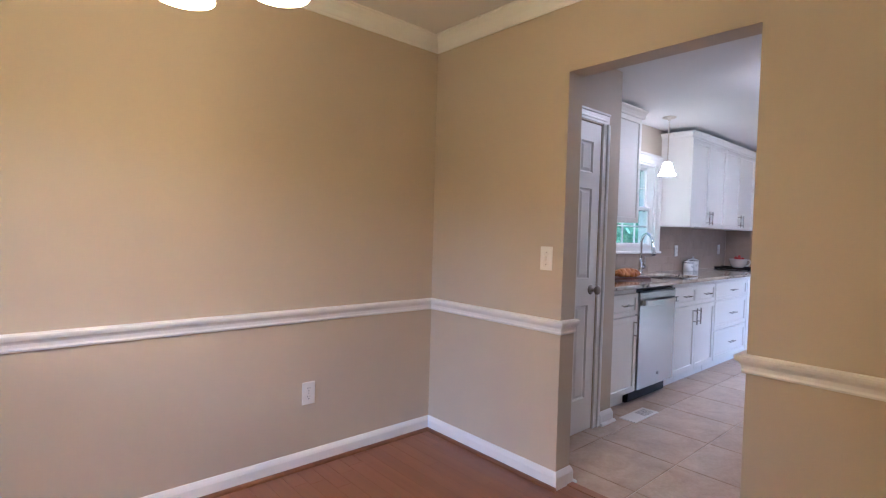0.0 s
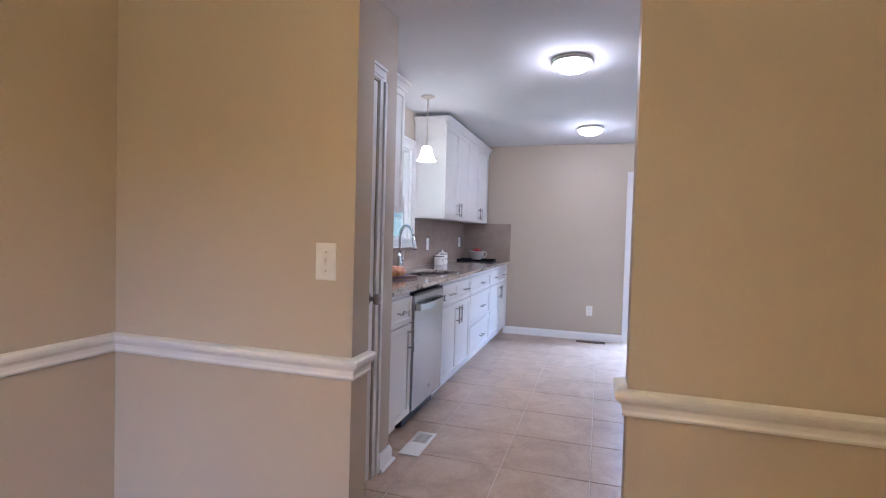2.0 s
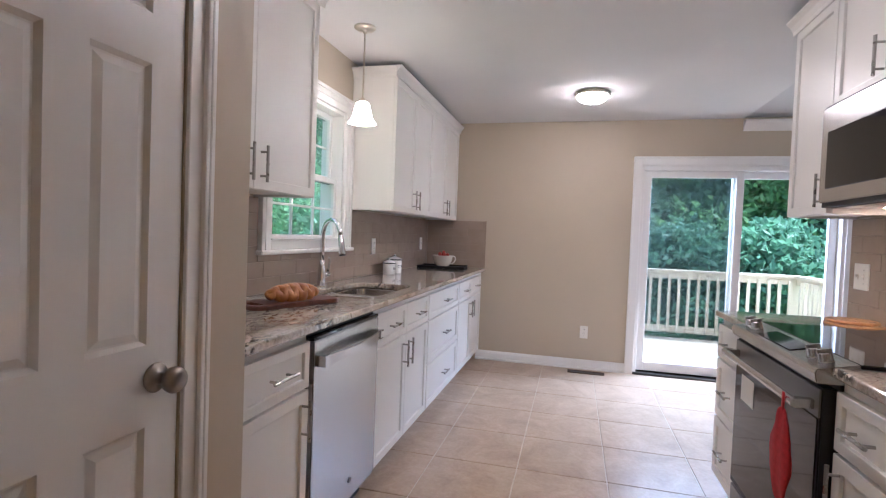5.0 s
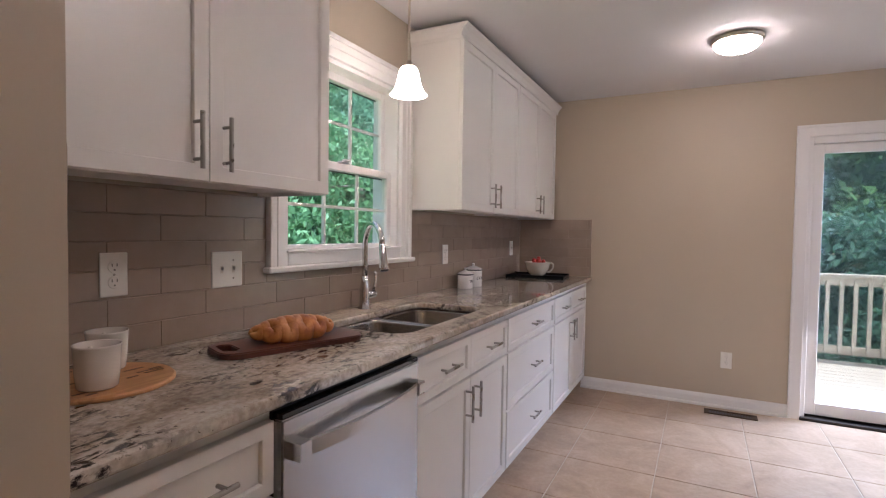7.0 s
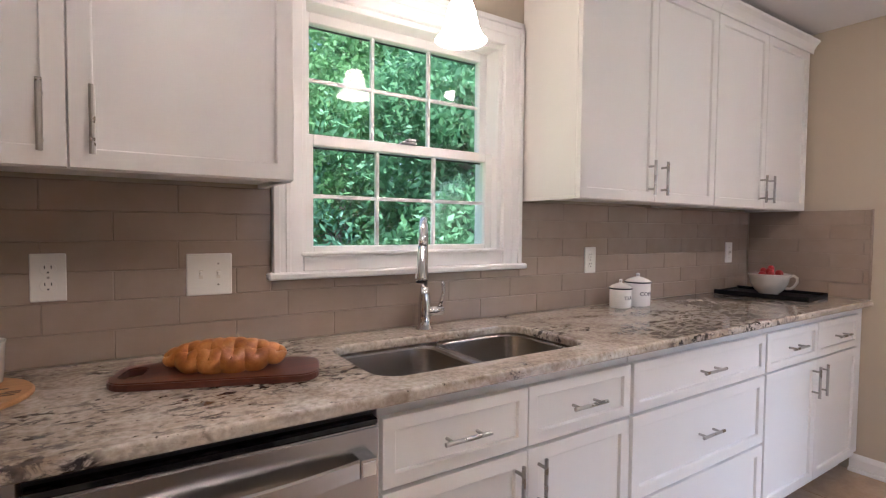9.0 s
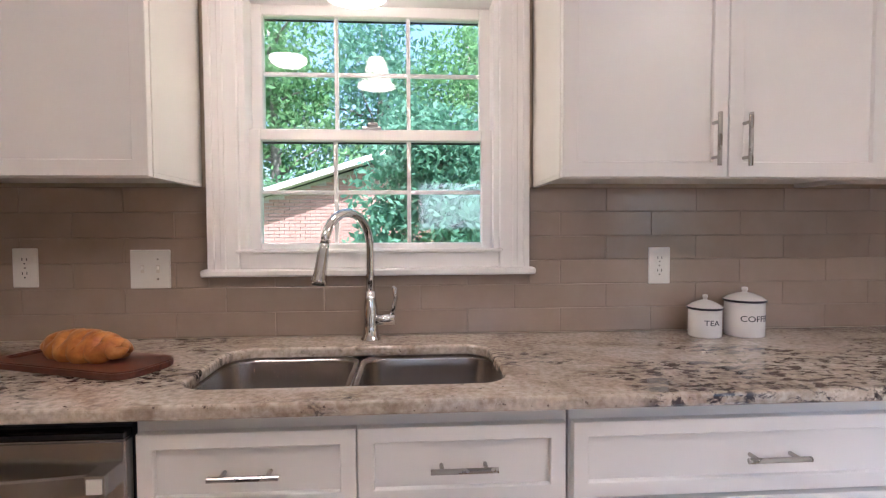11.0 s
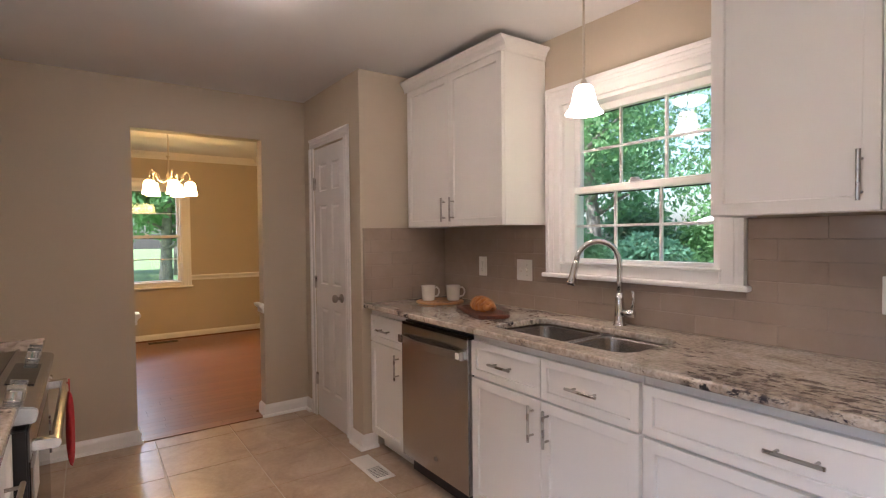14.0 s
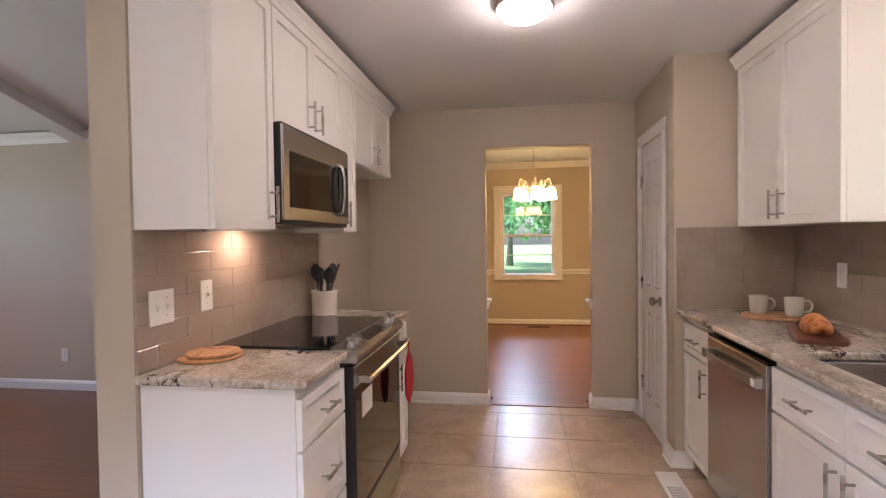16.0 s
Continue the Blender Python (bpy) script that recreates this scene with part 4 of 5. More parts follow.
# ---- appliances ----
def dishwasher():
    g = thing("dishwasher", pose(4.302, 2.075, 0), "stainless steel dishwasher with a curved bar handle", "dishwasher")
    w = 0.606
    boxes("tub", [((0.004, 0.03, 0.10), (w - 0.004, 0.58, 0.866)), ((0.01, 0.09, 0.0), (w - 0.01, 0.5, 0.10))], M_BLACK, g)
    bm = bmesh.new()
    add_box(bm, (0.004, 0, 0.115), (w - 0.004, 0.03, 0.845))
    bmesh.ops.bevel(bm, geom=list(bm.edges), offset=0.004, segments=2, affect='EDGES')
    door = put("door", mesh_of(bm, "door", M_STEEL), g)
    box("control_strip", (0.006, 0.002, 0.846), (w - 0.006, 0.05, 0.860), M_BLACKGLASS, g, 0.002)
    bm = bmesh.new()
    n, rings = 18, []
    for k in range(n + 1):
        s = k / n
        x = 0.03 + (w - 0.06) * s
        bow = 0.026 + 0.028 * math.sin(math.pi * s)
        y = -bow if 0 < k < n else -0.02
        rings.append([bm.verts.new((x, y + a, 0.772 + b)) for a, b in ((0, -0.017), (0.006, -0.02), (0.013, -0.017), (0.013, 0.017), (0.006, 0.02), (0, 0.017))])
    for a, b in zip(rings, rings[1:]):
        for k in range(6):
            bm.faces.new((a[k], a[(k + 1) % 6], b[(k + 1) % 6], b[k]))
    bm.faces.new(rings[0])
    bm.faces.new(rings[-1])
    for x in (0.024, w - 0.06):
        add_box(bm, (x, -0.034, 0.752), (x + 0.036, 0.001, 0.792))
    put("handle", mesh_of(bm, "handle", M_STEEL), door)
    box("energy_sticker", (w - 0.056, -0.0362, 0.758), (w - 0.028, -0.0342, 0.786), M_PLATE, door)
    put("badge", mesh_of(badge_disc(0.012), "badge", M_PEWTER), door, pose(0.33, -0.001, 0.20, 90))
    box("kick_plate", (0.006, 0.07, 0.01), (w - 0.006, 0.085, 0.105), M_BLACK, g)


def badge_disc(r):
    bm = bmesh.new()
    add_lathe(bm, [(0, 0.002), (r, 0.002), (r, 0)], 20)
    return bm


dishwasher()


def cooker():
    """A slide-in range; local x from 0 to .76 with its face towards -y."""
    g = thing("range", pose(RX1, 0.512, 0, 0, 0, 180), "stainless slide-in electric range with a black glass cooktop", "range")
    w, d = RX1 - RX0, 0.569
    boxes("body", [((0.004, 0.03, 0.03), (w - 0.004, d, 0.905))], M_BLACK, g, 0.002)
    box("cooktop", (0.0, 0.075, 0.9145), (w, d - 0.002, 0.926), M_BLACKGLASS, g, 0.003, 2)
    bm = bmesh.new()
    sec = [(0.075, 0.926), (-0.03, 0.905), (-0.036, 0.895), (-0.03, 0.865), (0.075, 0.865)]
    a = [bm.verts.new((0, y, z)) for y, z in sec]
    b = [bm.verts.new((w, y, z)) for y, z in sec]
    for k in range(5):
        bm.faces.new((a[k], a[(k + 1) % 5], b[(k + 1) % 5], b[k]))
    bm.faces.new(a)
    bm.faces.new(b)
    bmesh.ops.bevel(bm, geom=list(bm.edges), offset=0.003, segments=2, affect='EDGES')
    panel = put("control_panel", mesh_of(bm, "control_panel", M_STEEL), g)
    tilt = math.degrees(math.atan2(0.021, 0.105))
    for x in (0.065, 0.135, w - 0.135, w - 0.065):
        bm = bmesh.new()
        add_lathe(bm, [(0, 0.028), (0.016, 0.028), (0.0185, 0.025), (0.020, 0.004), (0.022, 0.0)], 22)
        add_box(bm, (-0.005, -0.019, 0.026), (0.005, 0.019, 0.037))
        put("knob", mesh_of(bm, "knob", M_STEEL), panel, pose(x, 0.018, 0.9155, tilt))
    box("touch_display", (0.235, -0.012, 0.0), (w - 0.235, 0.055, 0.002), M_BLACKGLASS, panel).matrix_basis = pose(0, 0.0, 0.9118, tilt)
    bm = bmesh.new()
    add_box(bm, (0.006, -0.012, 0.245), (w - 0.006, 0.03, 0.850))
    bmesh.ops.bevel(bm, geom=list(bm.edges), offset=0.004, segments=2, affect='EDGES')
    door = put("oven_door", mesh_of(bm, "oven_door", M_BLACK), g)
    box("door_rail", (0.008, -0.016, 0.765), (w - 0.008, -0.011, 0.846), M_DARKSTEEL, door, 0.002)
    box("oven_window", (0.02, -0.015, 0.27), (w - 0.02, -0.010, 0.76), M_BLACKGLASS, door, 0.002)
    box("label_sticker", (0.10, -0.017, 0.62), (0.24, -0.0152, 0.72), M_PLATE, door)
    bm = bmesh.new()
    add_tube(bm, [(0.03, -0.066, 0.795), (w - 0.03, -0.066, 0.795)], 0.013, 14)
    for x in (0.036, w - 0.062):
        add_box(bm, (x, -0.064, 0.782), (x + 0.026, -0.010, 0.808))
    put("oven_handle", mesh_of(bm, "oven_handle", M_STEEL), door)
    box("storage_drawer", (0.006, -0.010, 0.075), (w - 0.006, 0.03, 0.235), M_DARKSTEEL, g, 0.004, 2)
    box("kick_plate", (0.01, 0.03, 0.0), (w - 0.01, 0.06, 0.07), M_BLACK, g)


cooker()


def mitt():
    bm = bmesh.new()
    bmesh.ops.create_uvsphere(bm, u_segments=18, v_segments=14, radius=1)
    for v in bm.verts:
        z = v.co.z
        wdt = 0.075 * (1 - 0.25 * max(0, z))
        v.co = Vector((v.co.x * wdt + 0.004 * math.sin(9 * z), v.co.y * 0.013 + 0.003 * math.sin(7 * v.co.x), z * 0.14))
    add_box(bm, (-0.006, -0.002, 0.12), (0.006, 0.002, 0.185))
    ob = put("oven_mitt", mesh_of(bm, "oven_mitt", M_MITT, True), None, pose(RX0 + 0.075, 0.592, 0.628))
    tagged(ob, "red quilted cloth oven mitt hanging from the oven handle", "oven mitt")


mitt()


def microwave():
    g = thing("microwave", pose(RX1 - 0.003, 0.243, 1.405, 0, 0, 180), "stainless over-the-range microwave with black window", "microwave")
    w, h = RX1 - RX0 - 0.006, 0.396
    boxes("case", [((0, -0.004, 0), (w, 0.29, h))], M_BLACK, g, 0.003)
    boxes("vent_grille", [((0.004, -0.010, h + 0.0005), (w - 0.004, 0.03, h + 0.006))], M_BLACK, g, 0.002)
    bm = bmesh.new()
    add_box(bm, (0.0, -0.016, 0.018), (w, -0.005, h - 0.002))
    bmesh.ops.bevel(bm, geom=list(bm.edges), offset=0.004, segments=2, affect='EDGES')
    door = put("door", mesh_of(bm, "door", M_STEEL), g)
    box("door_window", (0.055, -0.019, 0.07), (w - 0.165, -0.014, h - 0.10), M_BLACKGLASS, door, 0.002)
    box("control_pad", (w - 0.155, -0.019, 0.055), (w - 0.02, -0.014, h - 0.085), M_BLACKGLASS, door, 0.002)
    tube("handle", [(w - 0.17, -0.017, 0.06), (w - 0.17, -0.042, 0.075), (w - 0.17, -0.052, 0.16), (w - 0.17, -0.052, 0.24), (w - 0.17, -0.042, h - 0.10), (w - 0.17, -0.017, h - 0.085)], 0.010, M_STEEL, door, 12)
    box("light_lens", (0.10, 0.16, -0.003), (0.20, 0.22, 0.001), M_HOOD, g)
    box("underside", (0.01, 0.03, -0.002), (w - 0.01, 0.285, 0.0), M_STEEL, g)


microwave()


# ---- lamps ----
def flush_lamp(x, y):
    k = 0.83
    g = thing("ceiling_lamp", pose(x, y, CEIL), "lit flush ceiling lamp with white glass bowl and nickel rim", "ceiling lamp", "kitchen ceiling lamps")
    lathe("rim", [(0, 0), (0.150, 0), (0.158, -0.006), (0.160, -0.020), (0.152, -0.030), (0.140, -0.032)], M_BRONZE, g, seg=40).scale = (k, k, 0.9)
    lathe("bowl", [(0.143, -0.028), (0.140, -0.042), (0.122, -0.062), (0.092, -0.078), (0.055, -0.088), (0.02, -0.092), (0, -0.0925)], M_FLUSH, g, seg=40).scale = (k, k, 0.9)
    lathe("finial", [(0.0, -0.092), (0.009, -0.093), (0.010, -0.100), (0.005, -0.106), (0, -0.107)], M_BRONZE, g, seg=14).scale = (k, k, 0.9)


flush_lamp(4.69, 1.195)
flush_lamp(6.75, 1.125)


def bell(profile_r, h):
    out = [(profile_r * a, h * b) for a, b in ((0.30, 1.0), (0.40, 0.97), (0.50, 0.85), (0.58, 0.62), (0.66, 0.38), (0.78, 0.18), (0.92, 0.05), (1.0, 0.0))]
    return out + [(r - 0.004, z + 0.001) for r, z in out[::-1]]


def pendant():
    g = thing("pendant_lamp", pose(5.322, 2.38, CEIL), "lit pendant lamp with a white glass bell over the sink", "pendant lamp")
    lathe("canopy", [(0, 0), (0.060, 0), (0.060, -0.006), (0.050, -0.014), (0.035, -0.018), (0.012, -0.022), (0.010, -0.034), (0, -0.034)], M_BRONZE, g, seg=30)
    tube("rod", [(0, 0, -0.02), (0, 0, -0.395)], 0.0048, M_BRONZE, g, 10)
    lathe("socket", [(0, -0.385), (0.010, -0.387), (0.014, -0.400), (0.028, -0.410), (0.032, -0.420), (0.032, -0.428), (0.026, -0.430)], M_BRONZE, g, seg=24)
    lathe("shade", [(r, z - 0.528) for r, z in bell(0.079, 0.118)], M_PEND, g, seg=36)


pendant()


def chandelier():
    g = thing("chandelier", pose(1.0, 1.345, CEIL - 0.012), "lit five-arm chandelier with white glass shades", "chandelier")
    lathe("canopy", [(0, 0.106), (0.065, 0.106), (0.062, 0.096), (0.04, 0.086), (0.012, 0.076), (0, 0.076)], M_BRONZE, g, seg=26)
    tube("stem", [(0, 0, 0.08), (0, 0, -0.40)], 0.005, M_BRONZE, g, 8)
    lathe("column", [(0, -0.19), (0.018, -0.192), (0.02, -0.20), (0.008, -0.21), (0.008, -0.36), (0.022, -0.38), (0.028, -0.41), (0.018, -0.45), (0.01, -0.47), (0.014, -0.49), (0, -0.505)], M_BRONZE, g, seg=18)
    for k in range(5):
        a = radians(5 + 72 * k)
        c, s = math.cos(a), math.sin(a)
        arc = [(0.02, -0.43), (0.06, -0.455), (0.105, -0.44), (0.125, -0.40), (0.135, -0.365), (0.165, -0.345), (0.182, -0.36), (0.190, -0.395), (0.192, -0.43)]
        tube("arm", [(r * c, r * s, z) for r, z in arc], 0.0062, M_BRONZE, g, 8)
        tube("scroll", [((0.135 + 0.026 * math.cos(t)) * c, (0.135 + 0.026 * math.cos(t)) * s, -0.392 + 0.026 * math.sin(t)) for t in [0.4 * q for q in range(13)]], 0.004, M_BRONZE, g, 6)
        lathe("socket", [(0, -0.425), (0.016, -0.427), (0.026, -0.445), (0.022, -0.455), (0, -0.455)], M_BRONZE, g, (0.192 * c, 0.192 * s, 0), 14)
        lathe("shade", [(0.026, -0.452), (0.042, -0.458), (0.050, -0.48), (0.056, -0.53), (0.066, -0.585), (0.063, -0.585), (0.052, -0.53), (0.046, -0.482)], M_CHAND, g, (0.192 * c, 0.192 * s, 0), 24)


chandelier()


# ---- plates and vents ----
def plate(m, kind, label, wide=1):
    """A cover plate in the local xz plane, face towards -y, centred."""
    g = thing("outlet" if kind == "duplex" else "light_switch", m, label, "outlet" if kind == "duplex" else "switch")
    w, h = (0.0365 if wide == 1 else 0.060), 0.0595
    box("cover", (-w, -0.006, -h), (w, 0, h), M_PLATE, g, 0.003, 2)
    if kind == "duplex":
        for z in (-0.021, 0.021):
            bm = bmesh.new()
            add_lathe(bm, [(0, 0.0015), (0.0165, 0.0015), (0.017, 0)], 20)
            put("receptacle", mesh_of(bm, "receptacle", M_PLATE), g, pose(0, -0.006, z, 90))
            # near-black bars paint the darkness inside the slots
            boxes("slot", [((-0.0075, -0.0082, z + 0.001), (-0.0055, -0.007, z + 0.009)), ((0.0055, -0.0082, z + 0.001), (0.0075, -0.007, z + 0.009)), ((-0.002, -0.0082, z - 0.010), (0.002, -0.007, z - 0.006))], M_INK_HOLLOW, g)
    else:
        for x in ((0,) if wide == 1 else (-0.023, 0.023)):
            box("slot", (x - 0.005, -0.0068, -0.012), (x + 0.005, -0.005, 0.012), M_CERAMIC, g)
            bm = bmesh.new()
            add_box(bm, (x - 0.004, -0.019, -0.002), (x + 0.004, -0.006, 0.009))
            bmesh.ops.bevel(bm, geom=list(bm.edges), offset=0.0015, segments=2, affect='EDGES')
            put("toggle", mesh_of(bm, "toggle", M_PLATE), g)
    for z in ((-0.0, ) if kind == "duplex" else (-0.03, 0.03)):
        bm = bmesh.new()
        add_lathe(bm, [(0, 0.001), (0.003, 0.001), (0.0032, 0)], 10)
        put("screw", mesh_of(bm, "screw", M_NICKEL), g, pose(0 if wide == 1 else 0.023, -0.006, z, 90))
    return g


TF = SINK_Y - 0.009
plate(pose(4.295, TF, 1.138), "duplex", "white duplex outlet on the tiled splashback")
plate(pose(4.660, TF, 1.131), "toggle", "white double light switch on the tiled splashback", 2)
plate(pose(6.268, TF, 1.128), "duplex", "white duplex outlet on the tiled splashback")
plate(pose(7.479, TF, 1.14), "toggle", "white single switch on the tiled splashback")
plate(pose(5.385, RANGE_Y + 0.009, 1.12, 0, 0, 180), "toggle", "white double light switch beside the range", 2)
plate(pose(5.135, RANGE_Y + 0.009, 1.132, 0, 0, 180), "toggle", "white single switch beside the range")
plate(pose(FAR_X, 1.085, 0.352, 0, 0, -90), "duplex", "white duplex outlet low on the end wall")
plate(pose(WALL_X0, 1.817, 1.142, 0, 0, -90), "toggle", "white light switch on the dining room wall")
plate(pose(1.962, DIN_Y1, 0.392), "duplex", "white duplex outlet low on the dining room wall")
plate(pose(WALL_X1, -2.96, 0.32, 0, 0, 90), "duplex", "white duplex outlet low on the living room wall")
plate(pose(DIN_X, 0.62, 0.36, 0, 0, 90), "duplex", "white duplex outlet low under the dining window wall")


def floor_vent(m, w, d, mat, label):
    g = thing("floor_vent", m, label, "vent")
    boxes("frame", [((0, 0, 0), (w, 0.018, 0.006)), ((0, d - 0.018, 0), (w, d, 0.006)), ((0, 0.018, 0), (0.03, d - 0.018, 0.006)), ((w - 0.03, 0.018, 0), (w, d - 0.018, 0.006)),
                    ((w / 2 - 0.006, 0.018, 0), (w / 2 + 0.006, d - 0.018, 0.006))], mat, g, 0.001)
    boxes("slats", [((0.032 + k * (w - 0.064) / 16, 0.018, 0.0005), (0.032 + k * (w - 0.064) / 16 + 0.005, d - 0.018, 0.005)) for k in range(17)], mat, g)
    if mat == M_VENTW:
        box("damper", (0.03, 0.018, 0.001), (w / 2, d - 0.018, 0.0058), mat, g, 0.001)
    # near-black sheet under the slats, painted shade in place of a hollow duct
    box("duct_dark", (0.02, 0.012, -0.001), (w - 0.02, d - 0.012, 0.0012), M_INK_HOLLOW, g)


floor_vent(pose(3.972, 1.905, 0), 0.335, 0.12, M_VENTW, "white metal floor vent in the tile floor")
floor_vent(pose(7.62, 0.89, 0, 0, 0, 90), 0.33, 0.10, M_VENTB, "bronze metal floor vent by the end wall")
floor_vent(pose(-0.58, 1.27, 0, 0, 0, 90), 0.33, 0.10, M_VENTB, "dark bronze floor vent in the oak floor")


# ---- things on the worktops ----
Z = 0.9145


def mug(x, y, turn):
    g = thing("mug", pose(x, y, Z + 0.013, 0, 0, turn), "plain white ceramic mug standing on a wooden trivet", "mug", "mugs on the trivet")
    lathe("cup", [(0, 0), (0.034, 0), (0.038, 0.004), (0.041, 0.03), (0.044, 0.088), (0.0455, 0.093), (0.0425, 0.092), (0.038, 0.03), (0.034, 0.008), (0, 0.006)], M_CERAMIC, g, seg=32)
    tube("handle", [(0.040, 0, 0.076), (0.058, 0, 0.080), (0.072, 0, 0.066), (0.074, 0, 0.045), (0.064, 0, 0.026), (0.039, 0, 0.020)], 0.0055, M_CERAMIC, g, 10)


def trivet(x, y, r, z, label):
    bm = bmesh.new()
    add_lathe(bm, [(0, 0.012), (r - 0.004, 0.012), (r, 0.008), (r, 0.003), (r - 0.004, 0.0), (0, 0.0)], 44)
    g = thing("trivet", pose(x, y, z), label, "trivet")
    put("board", mesh_of(bm, "board", M_TRIVET), g)
    rnd = random.Random(5)
    cuts = []
    for k in range(14):
        a, q = rnd.uniform(0, 6.28), r * rnd.uniform(0.3, 0.85)
        cx, cy, ln = q * math.cos(a), q * math.sin(a), r * rnd.uniform(0.06, 0.16)
        cuts.append(((cx - ln, cy - 0.004, 0.0121), (cx + ln, cy + 0.003, 0.0126)))
    tagged(boxes("carving", cuts, M_SPOON, g), kind="stuff")


trivet(4.14, 2.455, 0.148, Z, "round carved wooden trivet under the mugs")
mug(4.100, 2.395, 80)
mug(4.190, 2.522, 70)
trivet(5.235, 0.03, 0.115, Z, "round carved wooden trivet on the small worktop")
trivet(5.24, 0.045, 0.095, Z + 0.0135, "smaller round carved wooden trivet stacked on another")


def bread_board():
    bm = bmesh.new()
    out = rounded_rect(-0.225, -0.085, 0.225, 0.085, 0.05)
    hole = rounded_rect(-0.205, -0.045, -0.165, 0.045, 0.019)
    edges = []
    for loop in (out, hole):
        vs = [bm.verts.new((x, y, 0.018)) for x, y in loop]
        edges += [bm.edges.new((vs[k], vs[(k + 1) % len(vs)])) for k in range(len(vs))]
    bmesh.ops.triangle_fill(bm, use_beauty=True, edges=edges)
    ex = bmesh.ops.extrude_face_region(bm, geom=list(bm.faces))
    bmesh.ops.translate(bm, vec=(0, 0, -0.018), verts=[v for v in ex["geom"] if isinstance(v, bmesh.types.BMVert)])
    rim = [e for e in bm.edges if len(e.link_faces) == 2 and e.calc_face_angle(0) > 1.2]
    bmesh.ops.bevel(bm, geom=rim, offset=0.003, segments=2, affect='EDGES')
    tagged(put("cutting_board", mesh_of(bm, "cutting_board", M_WALNUT), None, pose(4.640, 2.378, Z, 0, 0, -20)), "dark walnut cutting board with a hand slot on the worktop", "cutting board")
    bm = bmesh.new()
    n = 60
    for strand in range(3):
        pts, rad = [], []
        for k in range(n + 1):
            s = k / n
            ph = 2 * math.pi * (1.9 * s + strand / 3)
            env = max(0.12, math.sin(math.pi * min(1, max(0, s))) ** 0.45)
            pts.append((-0.135 + 0.27 * s, 0.027 * env * math.sin(ph), 0.031 + 0.014 * env * math.cos(2 * ph)))
            rad.append(0.029 * env)
        add_tube(bm, pts, rad, 14)
    tagged(put("bread_loaf", mesh_of(bm, "bread_loaf", M_BREAD, True), None, pose(4.652, 2.376, Z + 0.0185, 0, 0, -20)), "golden brown braided bread loaf on the cutting board", "bread")


bread_board()


def canister(x, y, r, h, word, size, turn):
    g = thing("canister", pose(x, y, Z, 0, 0, turn), "white enamel lidded canister lettered " + word.lower() + " in dark capitals", "canister", "lettered canisters")
    lathe("body", [(0, 0), (r - 0.002, 0), (r, 0.003), (r, h), (r - 0.003, h), (r - 0.003, 0.01), (0, 0.008)], M_ENAMEL, g, seg=40)
    lathe("lid", [(r + 0.002, h - 0.002), (r + 0.003, h + 0.003), (r * 0.8, h + 0.013), (r * 0.4, h + 0.022), (r * 0.14, h + 0.025), (r * 0.12, h + 0.028), (r * 0.17, h + 0.033), (r * 0.15, h + 0.040), (0, h + 0.042)], M_ENAMEL, g, seg=40)
    lathe("lid_band", [(r + 0.0015, h - 0.004), (r + 0.0040, h - 0.003), (r + 0.0045, h + 0.002), (r + 0.002, h + 0.0035)], M_INK_HOLLOW, g, seg=40)
    cu = bpy.data.curves.new("word", 'FONT')
    cu.body, cu.size, cu.align_x, cu.align_y, cu.extrude, cu.resolution_u = word, size, 'CENTER', 'CENTER', 0.0004, 3
    tmp = new("word", cu)
    bpy.context.view_layer.update()
    me = bpy.data.meshes.new_from_object(tmp.evaluated_get(bpy.context.evaluated_depsgraph_get()))
    bpy.data.objects.remove(tmp)
    for v in me.vertices:
        a, q = v.co.x * 1.12 / r, r + 0.0006 + v.co.z
        v.co = Vector((q * math.sin(a), -q * math.cos(a), h * 0.52 + v.co.y))
    me.materials.clear()
    me.materials.append(M_INK_HOLLOW)
    put("lettering", me, g)


canister(6.370, 2.585, 0.048, 0.088, "TEA", 0.023, -6)
canister(6.500, 2.588, 0.057, 0.110, "COFFEE", 0.0255, 4)


